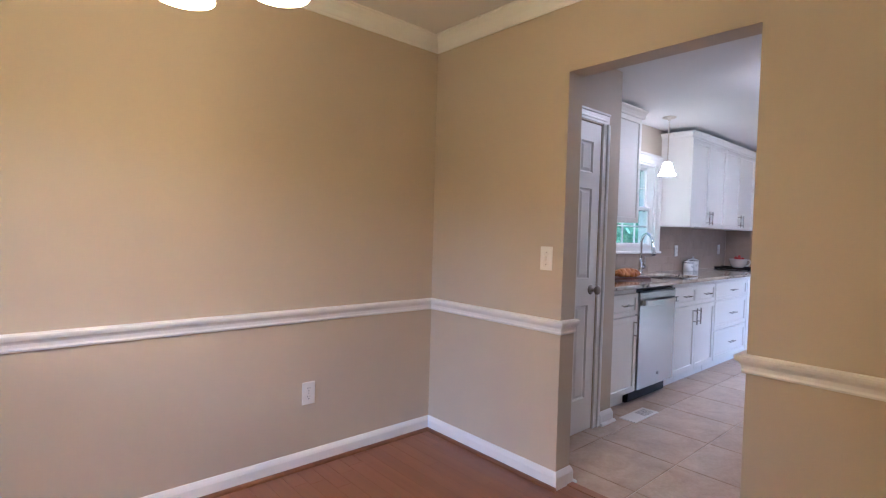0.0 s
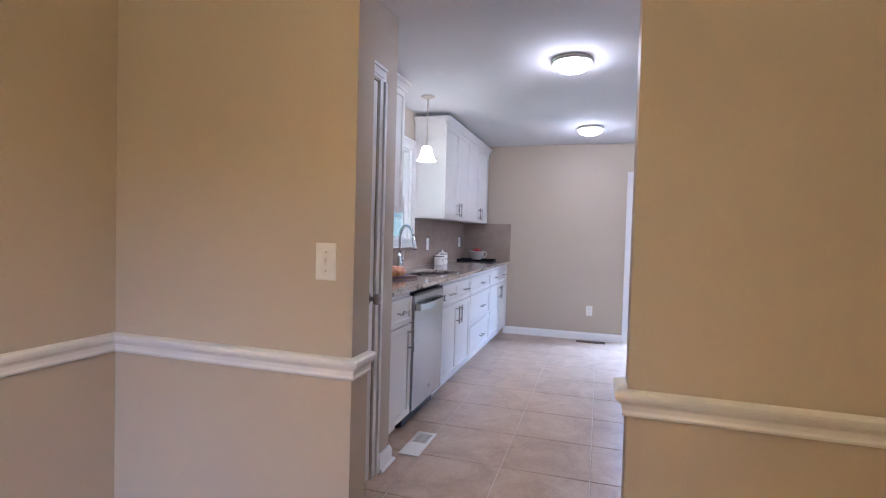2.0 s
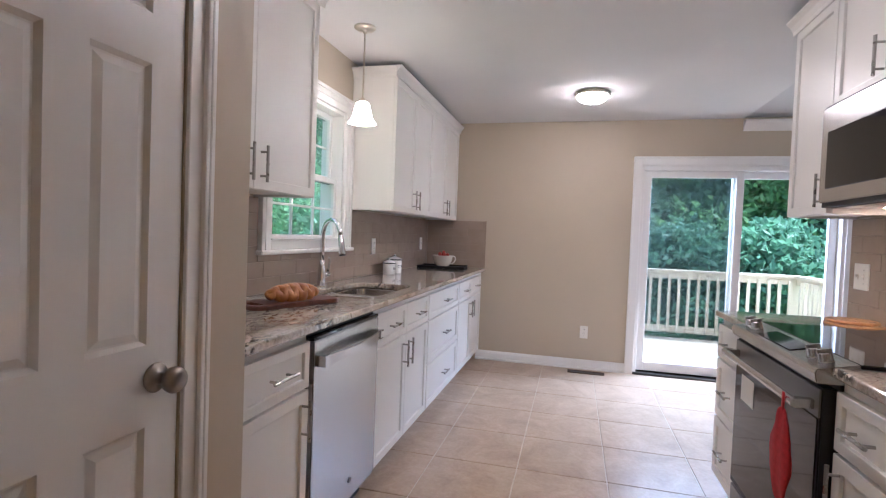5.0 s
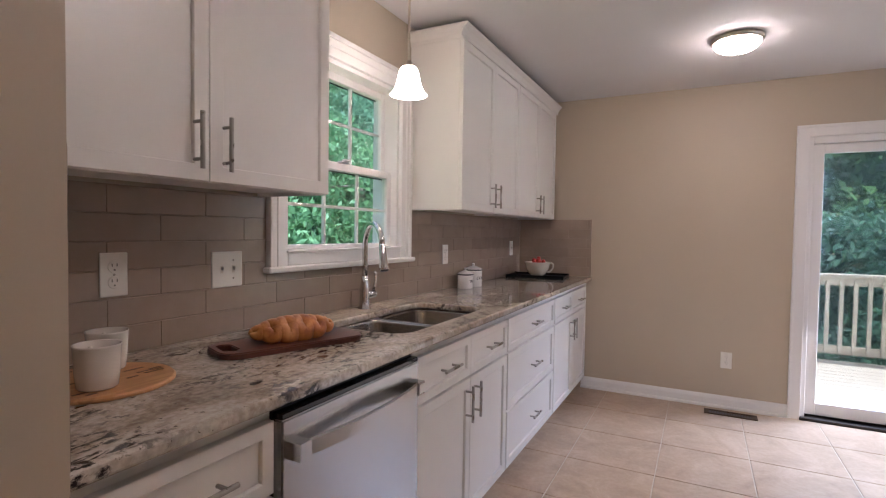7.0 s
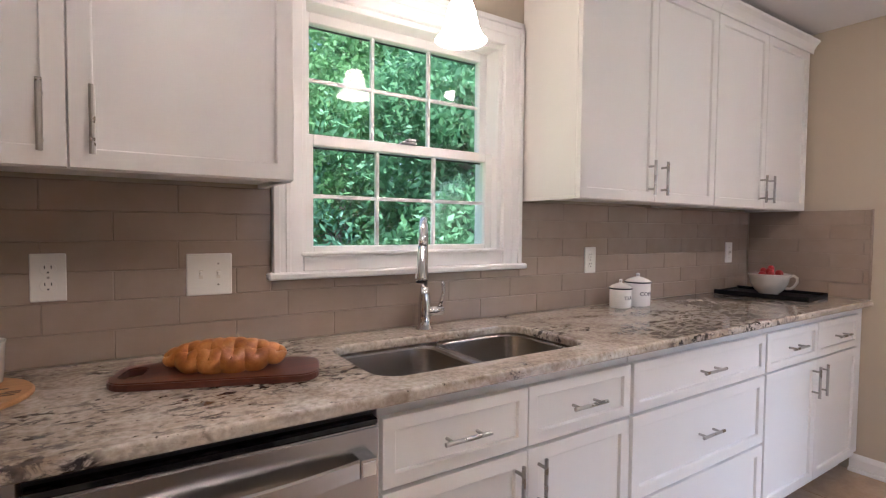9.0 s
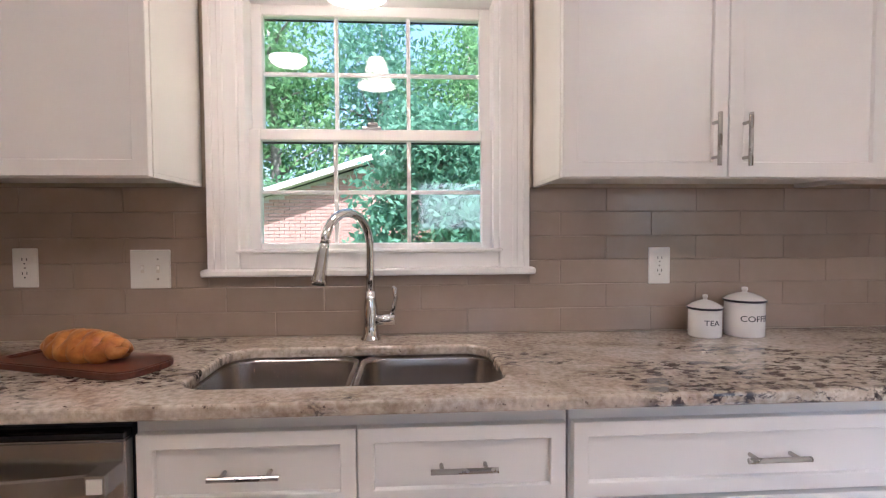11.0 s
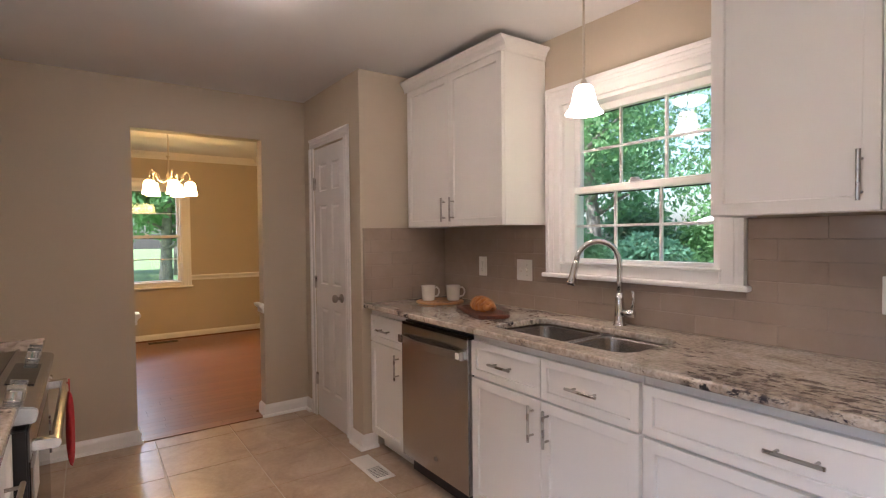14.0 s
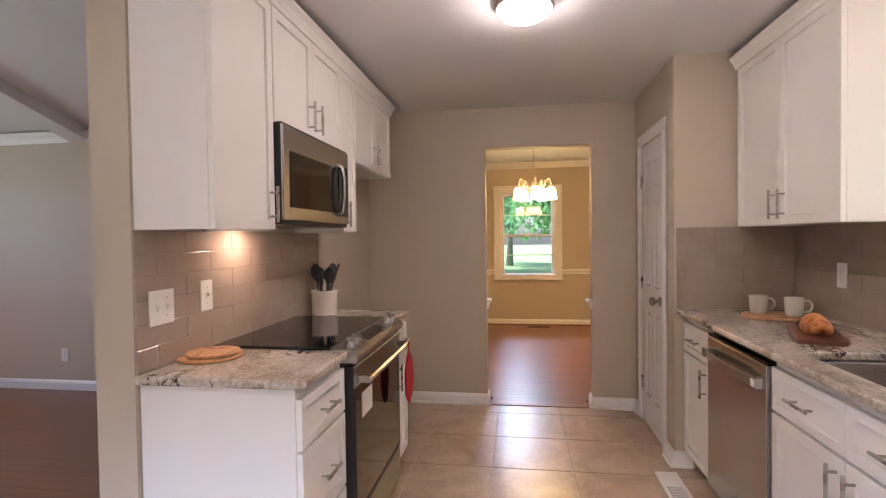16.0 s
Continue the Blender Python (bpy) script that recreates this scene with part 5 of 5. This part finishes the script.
def tray_and_bowl():
    g = thing("serving_tray", pose(7.46, 2.44, Z, 0, 0, 6), "black rectangular serving tray with low rim on the worktop", "tray")
    a, b = 0.165, 0.225
    boxes("base", [((-a, -b, 0), (a, b, 0.008))], M_TRAY, g, 0.002)
    boxes("rim", [((-a, -b, 0.0), (-a + 0.01, b, 0.024)), ((a - 0.01, -b, 0.0), (a, b, 0.024)), ((-a + 0.01, -b, 0.0), (a - 0.01, -b + 0.01, 0.018)), ((-a + 0.01, b - 0.01, 0.0), (a - 0.01, b, 0.018))], M_TRAY, g, 0.002)
    g = thing("handled_bowl", pose(7.45, 2.44, Z + 0.0085, 0, 0, -55), "white ceramic batter bowl with a handle on the tray", "bowl")
    g.scale = (1.10, 1.10, 1.16)
    lathe("bowl", [(0, 0), (0.042, 0), (0.045, 0.006), (0.062, 0.02), (0.080, 0.05), (0.088, 0.085), (0.094, 0.092), (0.094, 0.097), (0.086, 0.097), (0.078, 0.055), (0.058, 0.024), (0, 0.014)], M_CERAMIC, g, seg=40)
    tube("handle", [(0.086, 0, 0.085), (0.104, 0, 0.090), (0.118, 0, 0.080), (0.119, 0, 0.060), (0.107, 0, 0.040), (0.092, 0, 0.028), (0.070, 0, 0.028)], 0.0065, M_CERAMIC, g, 10)
    rnd = random.Random(3)
    for k in range(16):
        q, t = 0.058 * math.sqrt(rnd.random()), rnd.uniform(0, 6.28)
        bm = bmesh.new()
        bmesh.ops.create_icosphere(bm, subdivisions=2, radius=0.017)
        ob = put("strawberry", mesh_of(bm, "strawberry", M_BERRY, True), None, pose(7.45, 2.44, Z + 0.0085) @ pose(1.10 * q * math.cos(t), 1.10 * q * math.sin(t), 0.106 + 0.038 * (1 - q / 0.058), 0, 0, 30 * k))
        tagged(ob, "small red strawberry in the white bowl", "fruit", "strawberries in the bowl")
        ob.scale = (1, 0.9, 1.15)


tray_and_bowl()


def utensil_crock():
    g = thing("utensil_crock", pose(4.185, 0.055, Z), "cream ceramic utensil crock on the worktop", "crock")
    lathe("pot", [(0, 0), (0.068, 0), (0.073, 0.005), (0.075, 0.12), (0.079, 0.128), (0.079, 0.138), (0.073, 0.140), (0.069, 0.13), (0.066, 0.02), (0, 0.015)], M_CERAMIC, g, seg=36)
    rnd = random.Random(8)
    for k in range(6):
        a = 1.05 * k
        dx, dy = 0.036 * math.cos(a), 0.036 * math.sin(a)
        top = Vector((dx * 1.35, dy * 1.35, 0.185 + 0.022 * (k % 3)))
        u = thing("utensil", g.matrix_basis @ pose(0, 0, 0.018), "black nylon kitchen utensil standing in the crock", "utensil", "utensils in the crock")
        tube("shaft", [(dx * 0.5, dy * 0.5, 0.0), top], 0.005, M_BLACK, u, 8)
        bm = bmesh.new()
        bmesh.ops.create_uvsphere(bm, u_segments=12, v_segments=8, radius=1)
        for v in bm.verts:
            v.co = Vector((v.co.x * 0.036, v.co.y * 0.010, v.co.z * 0.046))
        bmesh.ops.rotate(bm, cent=(0, 0, 0), matrix=Matrix.Rotation(a + 0.6, 3, 'Z'), verts=bm.verts)
        bmesh.ops.translate(bm, vec=top, verts=bm.verts)
        put("head", mesh_of(bm, "head", M_BLACK, True), u)
    u = thing("wooden_spoon", g.matrix_basis @ pose(0, 0, 0.018), "dark wooden spoon standing in the crock", "spoon")
    tube("shaft", [(0, 0.0, 0.0), (-0.075, 0.05, 0.235)], [0.005, 0.006], M_SPOON, u, 8)
    tube("tip", [(-0.072, 0.048, 0.225), (-0.080, 0.053, 0.25), (-0.086, 0.057, 0.27)], [0.006, 0.010, 0.005], M_SPOON, u, 8)


utensil_crock()

# ---- outside ----
GZ = -0.75
structure(box("ground", (-120, -120, GZ - 1), (140, 140, GZ), M_GRASS), "green lawn around the house")


def deck():
    g = thing("deck", pose(0, 0, 0), "sunlit wooden deck with a baluster railing", "deck")
    x0, x1, y0, y1 = FAR_X + 0.17, 10.5, -1.75, 3.4
    n = int((x1 - x0) / 0.145)
    for k in range(n):
        xa = x0 + k * 0.145
        box("plank", (xa, y0, -0.15), (xa + 0.139, y1, -0.112), M_DECK, g, 0.003)
    boxes("joists", [((x0, y0 + 0.05, -0.4), (x1, y0 + 0.1, -0.155)), ((x0, y1 - 0.1, -0.4), (x1, y1 - 0.05, -0.155)), ((x1 - 0.1, y0 + 0.1, -0.4), (x1 - 0.05, y1 - 0.1, -0.155))]
          + [((x1 - 0.15, y, GZ), (x1 - 0.05, y + 0.1, -0.41)) for y in (y0 + 0.05, 0.8, y1 - 0.15)], M_RAIL, g)
    boxes("top_rail", [((x1 - 0.10, y0, 0.825), (x1 + 0.04, y1, 0.863)), ((x0, y0 - 0.04, 0.825), (x1 - 0.10, y0 + 0.10, 0.863)), ((x0, y1 - 0.1, 0.825), (x1 - 0.1, y1 + 0.04, 0.863))], M_RAIL, g, 0.004)
    boxes("bottom_rail", [((x1 - 0.05, y0, -0.03), (x1 - 0.012, y1, 0.06)), ((x0, y0 + 0.012, -0.03), (x1, y0 + 0.05, 0.06)), ((x1 - 0.05, y0, 0.735), (x1 - 0.012, y1, 0.825)), ((x0, y0 + 0.012, 0.735), (x1, y0 + 0.05, 0.825))], M_RAIL, g)
    for y in (y0 + 0.0, 0.42, 2.2, y1 - 0.09):
        box("post", (x1 - 0.012, y, -0.112), (x1 + 0.078, y + 0.09, 0.824), M_RAIL, g, 0.003)
    me = box_mesh("baluster", (-0.018, -0.018, 0.0), (0.018, 0.018, 0.80), M_RAIL)
    y = y0 + 0.13
    while y < y1 - 0.1:
        put("baluster", me, g, pose(x1 - 0.068, y, -0.01))
        y += 0.125
    x = x0 + 0.1
    while x < x1 - 0.15:
        put("baluster", me, g, pose(x, y0 + 0.068, -0.01))
        x += 0.125


deck()


def crown_mesh(name, rng, n, centres, mat, size):
    """Leaves scattered over clumps: each a folded quad."""
    cs = np.array([c[:3] for c in centres])
    rs = np.array([c[3] for c in centres])
    pick = rng.integers(0, len(cs), n)
    d = rng.normal(size=(n, 3))
    d /= np.linalg.norm(d, axis=1)[:, None]
    rad = rs[pick] * (0.45 + 0.6 * rng.random(n) ** 0.6)
    p = cs[pick] + d * rad[:, None] * np.array([1, 1, 0.8])
    u = rng.normal(size=(n, 3)) + d * 0.4
    u /= np.linalg.norm(u, axis=1)[:, None]
    v = np.cross(u, rng.normal(size=(n, 3)))
    v /= np.linalg.norm(v, axis=1)[:, None] + 1e-9
    s = size * (0.6 + 0.8 * rng.random(n))[:, None]
    quad = np.stack([p - u * s, p + v * s * 0.42, p + u * s, p - v * s * 0.42], 1).reshape(-1, 3)
    me = bpy.data.meshes.new(name)
    me.from_pydata(quad.tolist(), [], np.arange(4 * n).reshape(n, 4).tolist())
    me.materials.append(mat)
    return me


def tree(x, y, h, spread, leaves, mat, size, seed, low=0.25, trunk=0.16, kind="tree"):
    rng = np.random.default_rng(seed)
    g = thing(kind, pose(x, y, GZ), "leafy green deciduous tree in the yard" if kind == "tree" else "dense green shrub at the edge of the yard", kind, "yard trees" if kind == "tree" else "yard shrubs")
    bm = bmesh.new()
    lean = rng.normal(size=2) * 0.03 * h
    pts = [(lean[0] * s, lean[1] * s, h * s * 0.8) for s in (0, 0.15, 0.4, 0.7, 1.0)]
    add_tube(bm, pts, [trunk * 1.3, trunk, trunk * 0.8, trunk * 0.5, trunk * 0.15], 10)
    cl = []
    for k in range(16):
        a, s = 2.4 * k + rng.random(), low + (0.95 - low) * (k + rng.random()) / 16
        r = spread * (0.5 + 0.5 * rng.random()) * (1.15 - 0.7 * s)
        bz = h * s * 0.72
        tip = (lean[0] * s + r * math.cos(a), lean[1] * s + r * math.sin(a), bz + h * 0.12 * rng.random())
        mid = ((tip[0] + lean[0] * s) / 2, (tip[1] + lean[1] * s) / 2, (bz + tip[2]) / 2 + 0.1)
        add_tube(bm, [(lean[0] * s, lean[1] * s, bz), mid, tip], [trunk * 0.35, trunk * 0.2, trunk * 0.06], 6)
        cl.append((*tip, spread * (0.28 + 0.2 * rng.random())))
        cl.append((tip[0] * 0.6, tip[1] * 0.6, tip[2] + spread * 0.2, spread * (0.25 + 0.15 * rng.random())))
    put("trunk", mesh_of(bm, "trunk", M_BARK, True), g)
    tagged(put("leaves", crown_mesh("leaves", rng, leaves, cl, mat, size), g), kind="stuff")


rnd = random.Random(11)
# beyond the deck
for k, (x, y, h, s) in enumerate(((16, 3.5, 8, 2.9), (15, 0.2, 7, 2.6), (16, -2.6, 8, 2.8), (18, 6.5, 9, 3.2), (20, 1.5, 11, 3.6), (20, -3.5, 11, 3.6), (15.5, -5.4, 7, 2.6), (22, -8, 11, 3.6), (14, 5.6, 7, 2.5))):
    tree(x, y, h, s, 24000, M_LEAF[(k + 1) % 3 if k != 2 else 2], 0.10, 40 + k, 0.12)
for k, (x, y) in enumerate(((12.9, -2.2), (13.1, -0.6), (12.8, 0.9), (13.0, 2.4), (12.9, 3.9))):
    tree(x, y, 2.6, 1.3, 9000, M_LEAF[1], 0.08, 60 + k, 0.08, 0.06, "shrub")
# beyond the sink window
for k, (x, y, h, s) in enumerate(((9.2, 7.6, 6.5, 2.3), (11.5, 7.2, 7, 2.5), (8.0, 10.2, 8, 2.6), (13.5, 10.5, 9, 3.2), (10.5, 13, 10, 3.4), (14.5, 7.5, 7.5, 2.6))):
    tree(x, y, h, s, 32000, M_LEAF[k % 3], 0.064, 80 + k, 0.10)
for k, (x, y, h, s) in enumerate(((1.0, 19, 12, 3.6), (-3.5, 14, 10, 3.2), (4.2, 20, 12, 3.8), (-2.0, 22, 12, 4.0), (-7, 18, 12, 4.0), (-9, 12, 10, 3.4), (7.5, 21, 12, 3.8), (-14, 14, 12, 4))):
    tree(x, y, h, s, 9000, M_LEAF[(k + 2) % 3], 0.115, 100 + k, 0.34, 0.24)
tree(-0.9, 9.2, 11, 2.8, 20000, M_LEAF[2], 0.070, 131, 0.42, 0.22)
for k, (x, y) in enumerate(((-1.6, 10.6), (0.0, 11.2), (-3.4, 9.6), (-5.5, 8.2))):
    tree(x, y, 2.3, 1.2, 8000, M_LEAF[k % 3], 0.08, 140 + k, 0.08, 0.06, "shrub")
for k, (x, y) in enumerate(((-4.2, 17), (-1.6, 18), (1.2, 17.5), (-7, 15.5), (-10, 14))):
    tree(x, y, 3.6, 2.0, 6000, M_LEAF[(k + 1) % 3], 0.11, 160 + k, 0.06, 0.07, "shrub")
tree(5.9, 8.8, 4.6, 1.7, 13000, M_LEAF[1], 0.07, 130, 0.2, 0.08)
# beyond the dining window
for k, (x, y, h, s) in enumerate(((-16, 3.2, 9, 2.8), (-22, -1.5, 11, 3.6), (-26, 5, 12, 4.0), (-30, 0.5, 12, 4.2), (-20, 9, 11, 3.8))):
    tree(x, y, h, s, 9000, M_LEAF[2 - k % 3], 0.16, 150 + k, 0.25, 0.22)


def neighbour():
    """A brick gable end, its eave on the left."""
    g = thing("house", pose(0, 12.0, 0), "neighbouring red brick house with a low white-edged gable", "house")
    xl, xr, ze, zp = 0.9, 10.3, 1.50, 3.00
    xm = (xl + xr) / 2
    bm = bmesh.new()
    a = [bm.verts.new((x, 0.03, z)) for x, z in ((xl + 0.35, GZ), (xr - 0.35, GZ), (xr - 0.35, ze + 0.1), (xm, zp - 0.05), (xl + 0.35, ze + 0.1))]
    f = bm.faces.new(a)
    ex = bmesh.ops.extrude_face_region(bm, geom=[f])
    bmesh.ops.translate(bm, vec=(0, 7, 0), verts=[v for v in ex["geom"] if isinstance(v, bmesh.types.BMVert)])
    put("wall", mesh_of(bm, "wall", M_MORTAR), g)
    s = (zp - ze) / (xm - xl)
    for x0, x1, z0, z1 in ((xl, xm, ze, zp), (xr, xm, ze, zp)):
        for nm, y0, y1, lo, hi, mt in (("roof", -0.32, 7.3, 0.06, 0.13, M_ROOF), ("fascia", -0.36, -0.32, 0.0, 0.12, M_TRIM), ("soffit", -0.32, 0.03, 0.0, 0.06, M_TRIM)):
            bm = bmesh.new()
            q = [bm.verts.new((x, y, z)) for y in (y0, y1) for x, z in ((x0, z0 + lo), (x1, z1 + lo), (x1, z1 + hi), (x0, z0 + hi))]
            for ff in ((0, 1, 2, 3), (4, 5, 6, 7), (0, 1, 5, 4), (3, 2, 6, 7), (0, 3, 7, 4), (1, 2, 6, 5)):
                bm.faces.new([q[k] for k in ff])
            put(nm, mesh_of(bm, nm, mt), g)
    boxes("window", [((5.95, -0.01, 1.25), (6.75, 0.06, 1.72))], M_TRIM, g, 0.01)
    boxes("window_pane", [((6.02, -0.02, 1.31), (6.68, -0.005, 1.66))], M_BLACKGLASS, g)
    bm = bmesh.new()
    row, z = 0, GZ
    while z < zp:
        x = xl + 0.35 + (0.11 if row % 2 else 0)
        while x < xr - 0.6:
            top = ze + s * min(x - xl, xr - x - 0.21) - 0.06
            if z + 0.062 < top and not (5.93 < x + 0.1 < 6.8 and 1.2 < z < 1.74):
                add_box(bm, (x, 0.0, z), (x + 0.208, 0.04, z + 0.062))
            x += 0.22
        z += 0.074
        row += 1
    tagged(put("bricks", mesh_of(bm, "bricks", M_BRICK), g), kind="stuff")


neighbour()

# ---- pieces of floors and splashback ----
floor_ob, din_floor, liv_floor = (bpy.data.objects[n] for n in ("floor", "floor_dining", "floor_living"))
P, HALF = 0.462, 0.2285
tile_mesh = box_mesh("floor_tile", (-HALF, -HALF, -0.02), (HALF, HALF, 0.0), M_FTILE, 0.002)
i0, j0 = 4.02, 0.993
XA, XB, YA, YB = WALL_X1 + 0.002, FAR_X - 0.002, TILE_EDGE, SINK_Y - 0.002
for i in range(-4, 9):
    for j in range(-4, 5):
        xa, xb = i0 + i * P + 0.0025, i0 + (i + 1) * P - 0.0025
        ya, yb = j0 + j * P + 0.0025, j0 + (j + 1) * P - 0.0025
        if xb < XA + 0.01 or xa > XB - 0.01 or yb < YA + 0.01 or ya > YB - 0.01:
            continue
        if xa >= XA and xb <= XB and ya >= YA and yb <= YB:
            put("tile", tile_mesh, floor_ob, pose((xa + xb) / 2, (ya + yb) / 2, 0, 0.0, 0.0, 0))
        else:
            put("tile", box_mesh("cut_tile", (max(xa, XA), max(ya, YA), -0.02), (min(xb, XB), min(yb, YB), 0.0), M_FTILE, 0.002), floor_ob)

PW = 0.083
plank_meshes = [box_mesh("floor_plank", (-PW / 2 + 0.0003, -ln / 2 + 0.0004, -0.02), (PW / 2 - 0.0003, ln / 2 - 0.0004, 0.0), M_OAK, 0.0004) for ln in (0.7, 0.95, 1.2)]
rng = random.Random(21)
bm_rest = bmesh.new()
x = WALL_X1 - 0.032 - PW / 2
while x > DIN_X - 0.02:
    y = DIN_Y1 - 0.4 * rng.random()
    first = True
    while y > DIN_Y0 + 0.05:
        k = rng.randrange(3)
        ln = (0.7, 0.95, 1.2)[k]
        if first and DIN_Y1 - y > 0.03:
            put("plank", box_mesh("end_plank", (x - PW / 2 + 0.0006, y + 0.0008, -0.02), (x + PW / 2 - 0.0006, DIN_Y1 - 0.001, 0.0), M_OAK, 0.001), din_floor)
        first = False
        lo = max(DIN_Y0, y - ln)
        if lo == y - ln:
            put("plank", plank_meshes[k], din_floor, pose(x, y - ln / 2, 0))
        else:
            put("plank", box_mesh("end_plank", (x - PW / 2 + 0.0006, lo, -0.02), (x + PW / 2 - 0.0006, y - 0.0008, 0.0), M_OAK, 0.001), din_floor)
        y -= ln
    x -= PW
x = WALL_X1 + PW / 2
while x < FAR_X - 0.03:
    y = TILE_EDGE - 0.035
    while y > LIV_Y + 0.05:
        ln = rng.choice((0.7, 0.95, 1.2))
        add_box(bm_rest, (x - PW / 2 + 0.0006, max(LIV_Y, y - ln) + 0.0008, -0.02), (x + PW / 2 - 0.0006, y - 0.0008, 0.0))
        y -= ln
    x += PW
tagged(put("planks", mesh_of(bm_rest, "planks", M_OAK), liv_floor), kind="stuff")

# splashback
TL, TH = 0.302, 0.0778
T0 = 0.9155
full_tile = box_mesh("wall_tile", (-TL / 2 + 0.0009, -0.008, 0.0009), (TL / 2 - 0.0009, 0, TH - 0.0009), M_WTILE, 0.0018, 2)


def splashback(name, m, length, start, gaps, label):
    """Tiles in running bond; local x along the wall, -y into the room. gaps: (x0, x1, z0) left free above z0."""
    g = structure(thing(name, m, label, ""), label)
    bm = bmesh.new()
    add_box(bm, (0, -0.0068, T0), (length, -0.0005, T0 + 6 * TH)) if not gaps else None
    for x0, x1, z0 in gaps:
        add_box(bm, (0, -0.0068, T0), (x0, -0.0005, T0 + 6 * TH))
        add_box(bm, (x1, -0.0068, T0), (length, -0.0005, T0 + 6 * TH))
        add_box(bm, (x0, -0.0068, T0), (x1, -0.0005, z0))
    put("grout", mesh_of(bm, "grout", M_WGROUT), g)
    for r in range(6):
        z = T0 + r * TH
        k = -1
        while True:
            xa = start + (TL / 2 if r % 2 else 0) + (k - 20) * TL
            xb = xa + TL
            k += 1
            if xa > length:
                break
            if xb < 0.004:
                continue
            cuts = [(max(0.001, xa), min(length - 0.001, xb), TH)]
            for x0, x1, z0 in gaps:
                if z + TH > z0 + 0.002:
                    cuts = [(a, min(b, x0), h) for a, b, h in cuts if a < x0 - 0.004] + [(max(a, x1), b, h) for a, b, h in cuts if b > x1 + 0.004] + ([(max(a, x0), min(b, x1), z0 - z) for a, b, h in cuts if z0 - z > 0.01 and min(b, x1) - max(a, x0) > 0.01])
            for a, b, h in cuts:
                if b - a < 0.006:
                    continue
                if abs(b - a - TL) < 1e-4 and h == TH:
                    put("tile", full_tile, g, pose((a + b) / 2, -0.001, z))
                else:
                    put("tile", box_mesh("cut_wall_tile", (a + 0.0009, -0.009, z + 0.0009), (b - 0.0009, -0.001, z + h - 0.0009), M_WTILE, 0.0018), g)
    box("edge_trim", (length - 0.001, -0.0105, T0), (length + 0.008, 0, T0 + 6 * TH + 0.004), M_WTILE, g, 0.002) if "return" in name else None
    return g


splashback("splashback", pose(3.876, SINK_Y, 0), FAR_X - 0.011 - 3.876, 4.43 - 3.876, [(WIN[0] - 0.092 - 3.876, WIN[1] + 0.092 - 3.876, WIN[2] - 0.024)], "glossy taupe subway tile splashback behind the sink")
splashback("splashback_return", pose(FAR_X, SINK_Y - 0.0105, 0, 0, 0, -90), 0.60, 0.12, [], "glossy taupe subway tile return on the end wall")
splashback("splashback_pantry", pose(3.875, 2.058, 0, 0, 0, 90), SINK_Y - 0.0105 - 2.058, 0.05, [], "glossy taupe subway tile return on the pantry wall")
splashback("splashback_range", pose(5.50, RANGE_Y, 0, 0, 0, 180), 5.50 - 4.00, 0.1, [], "glossy taupe subway tile splashback behind the range")
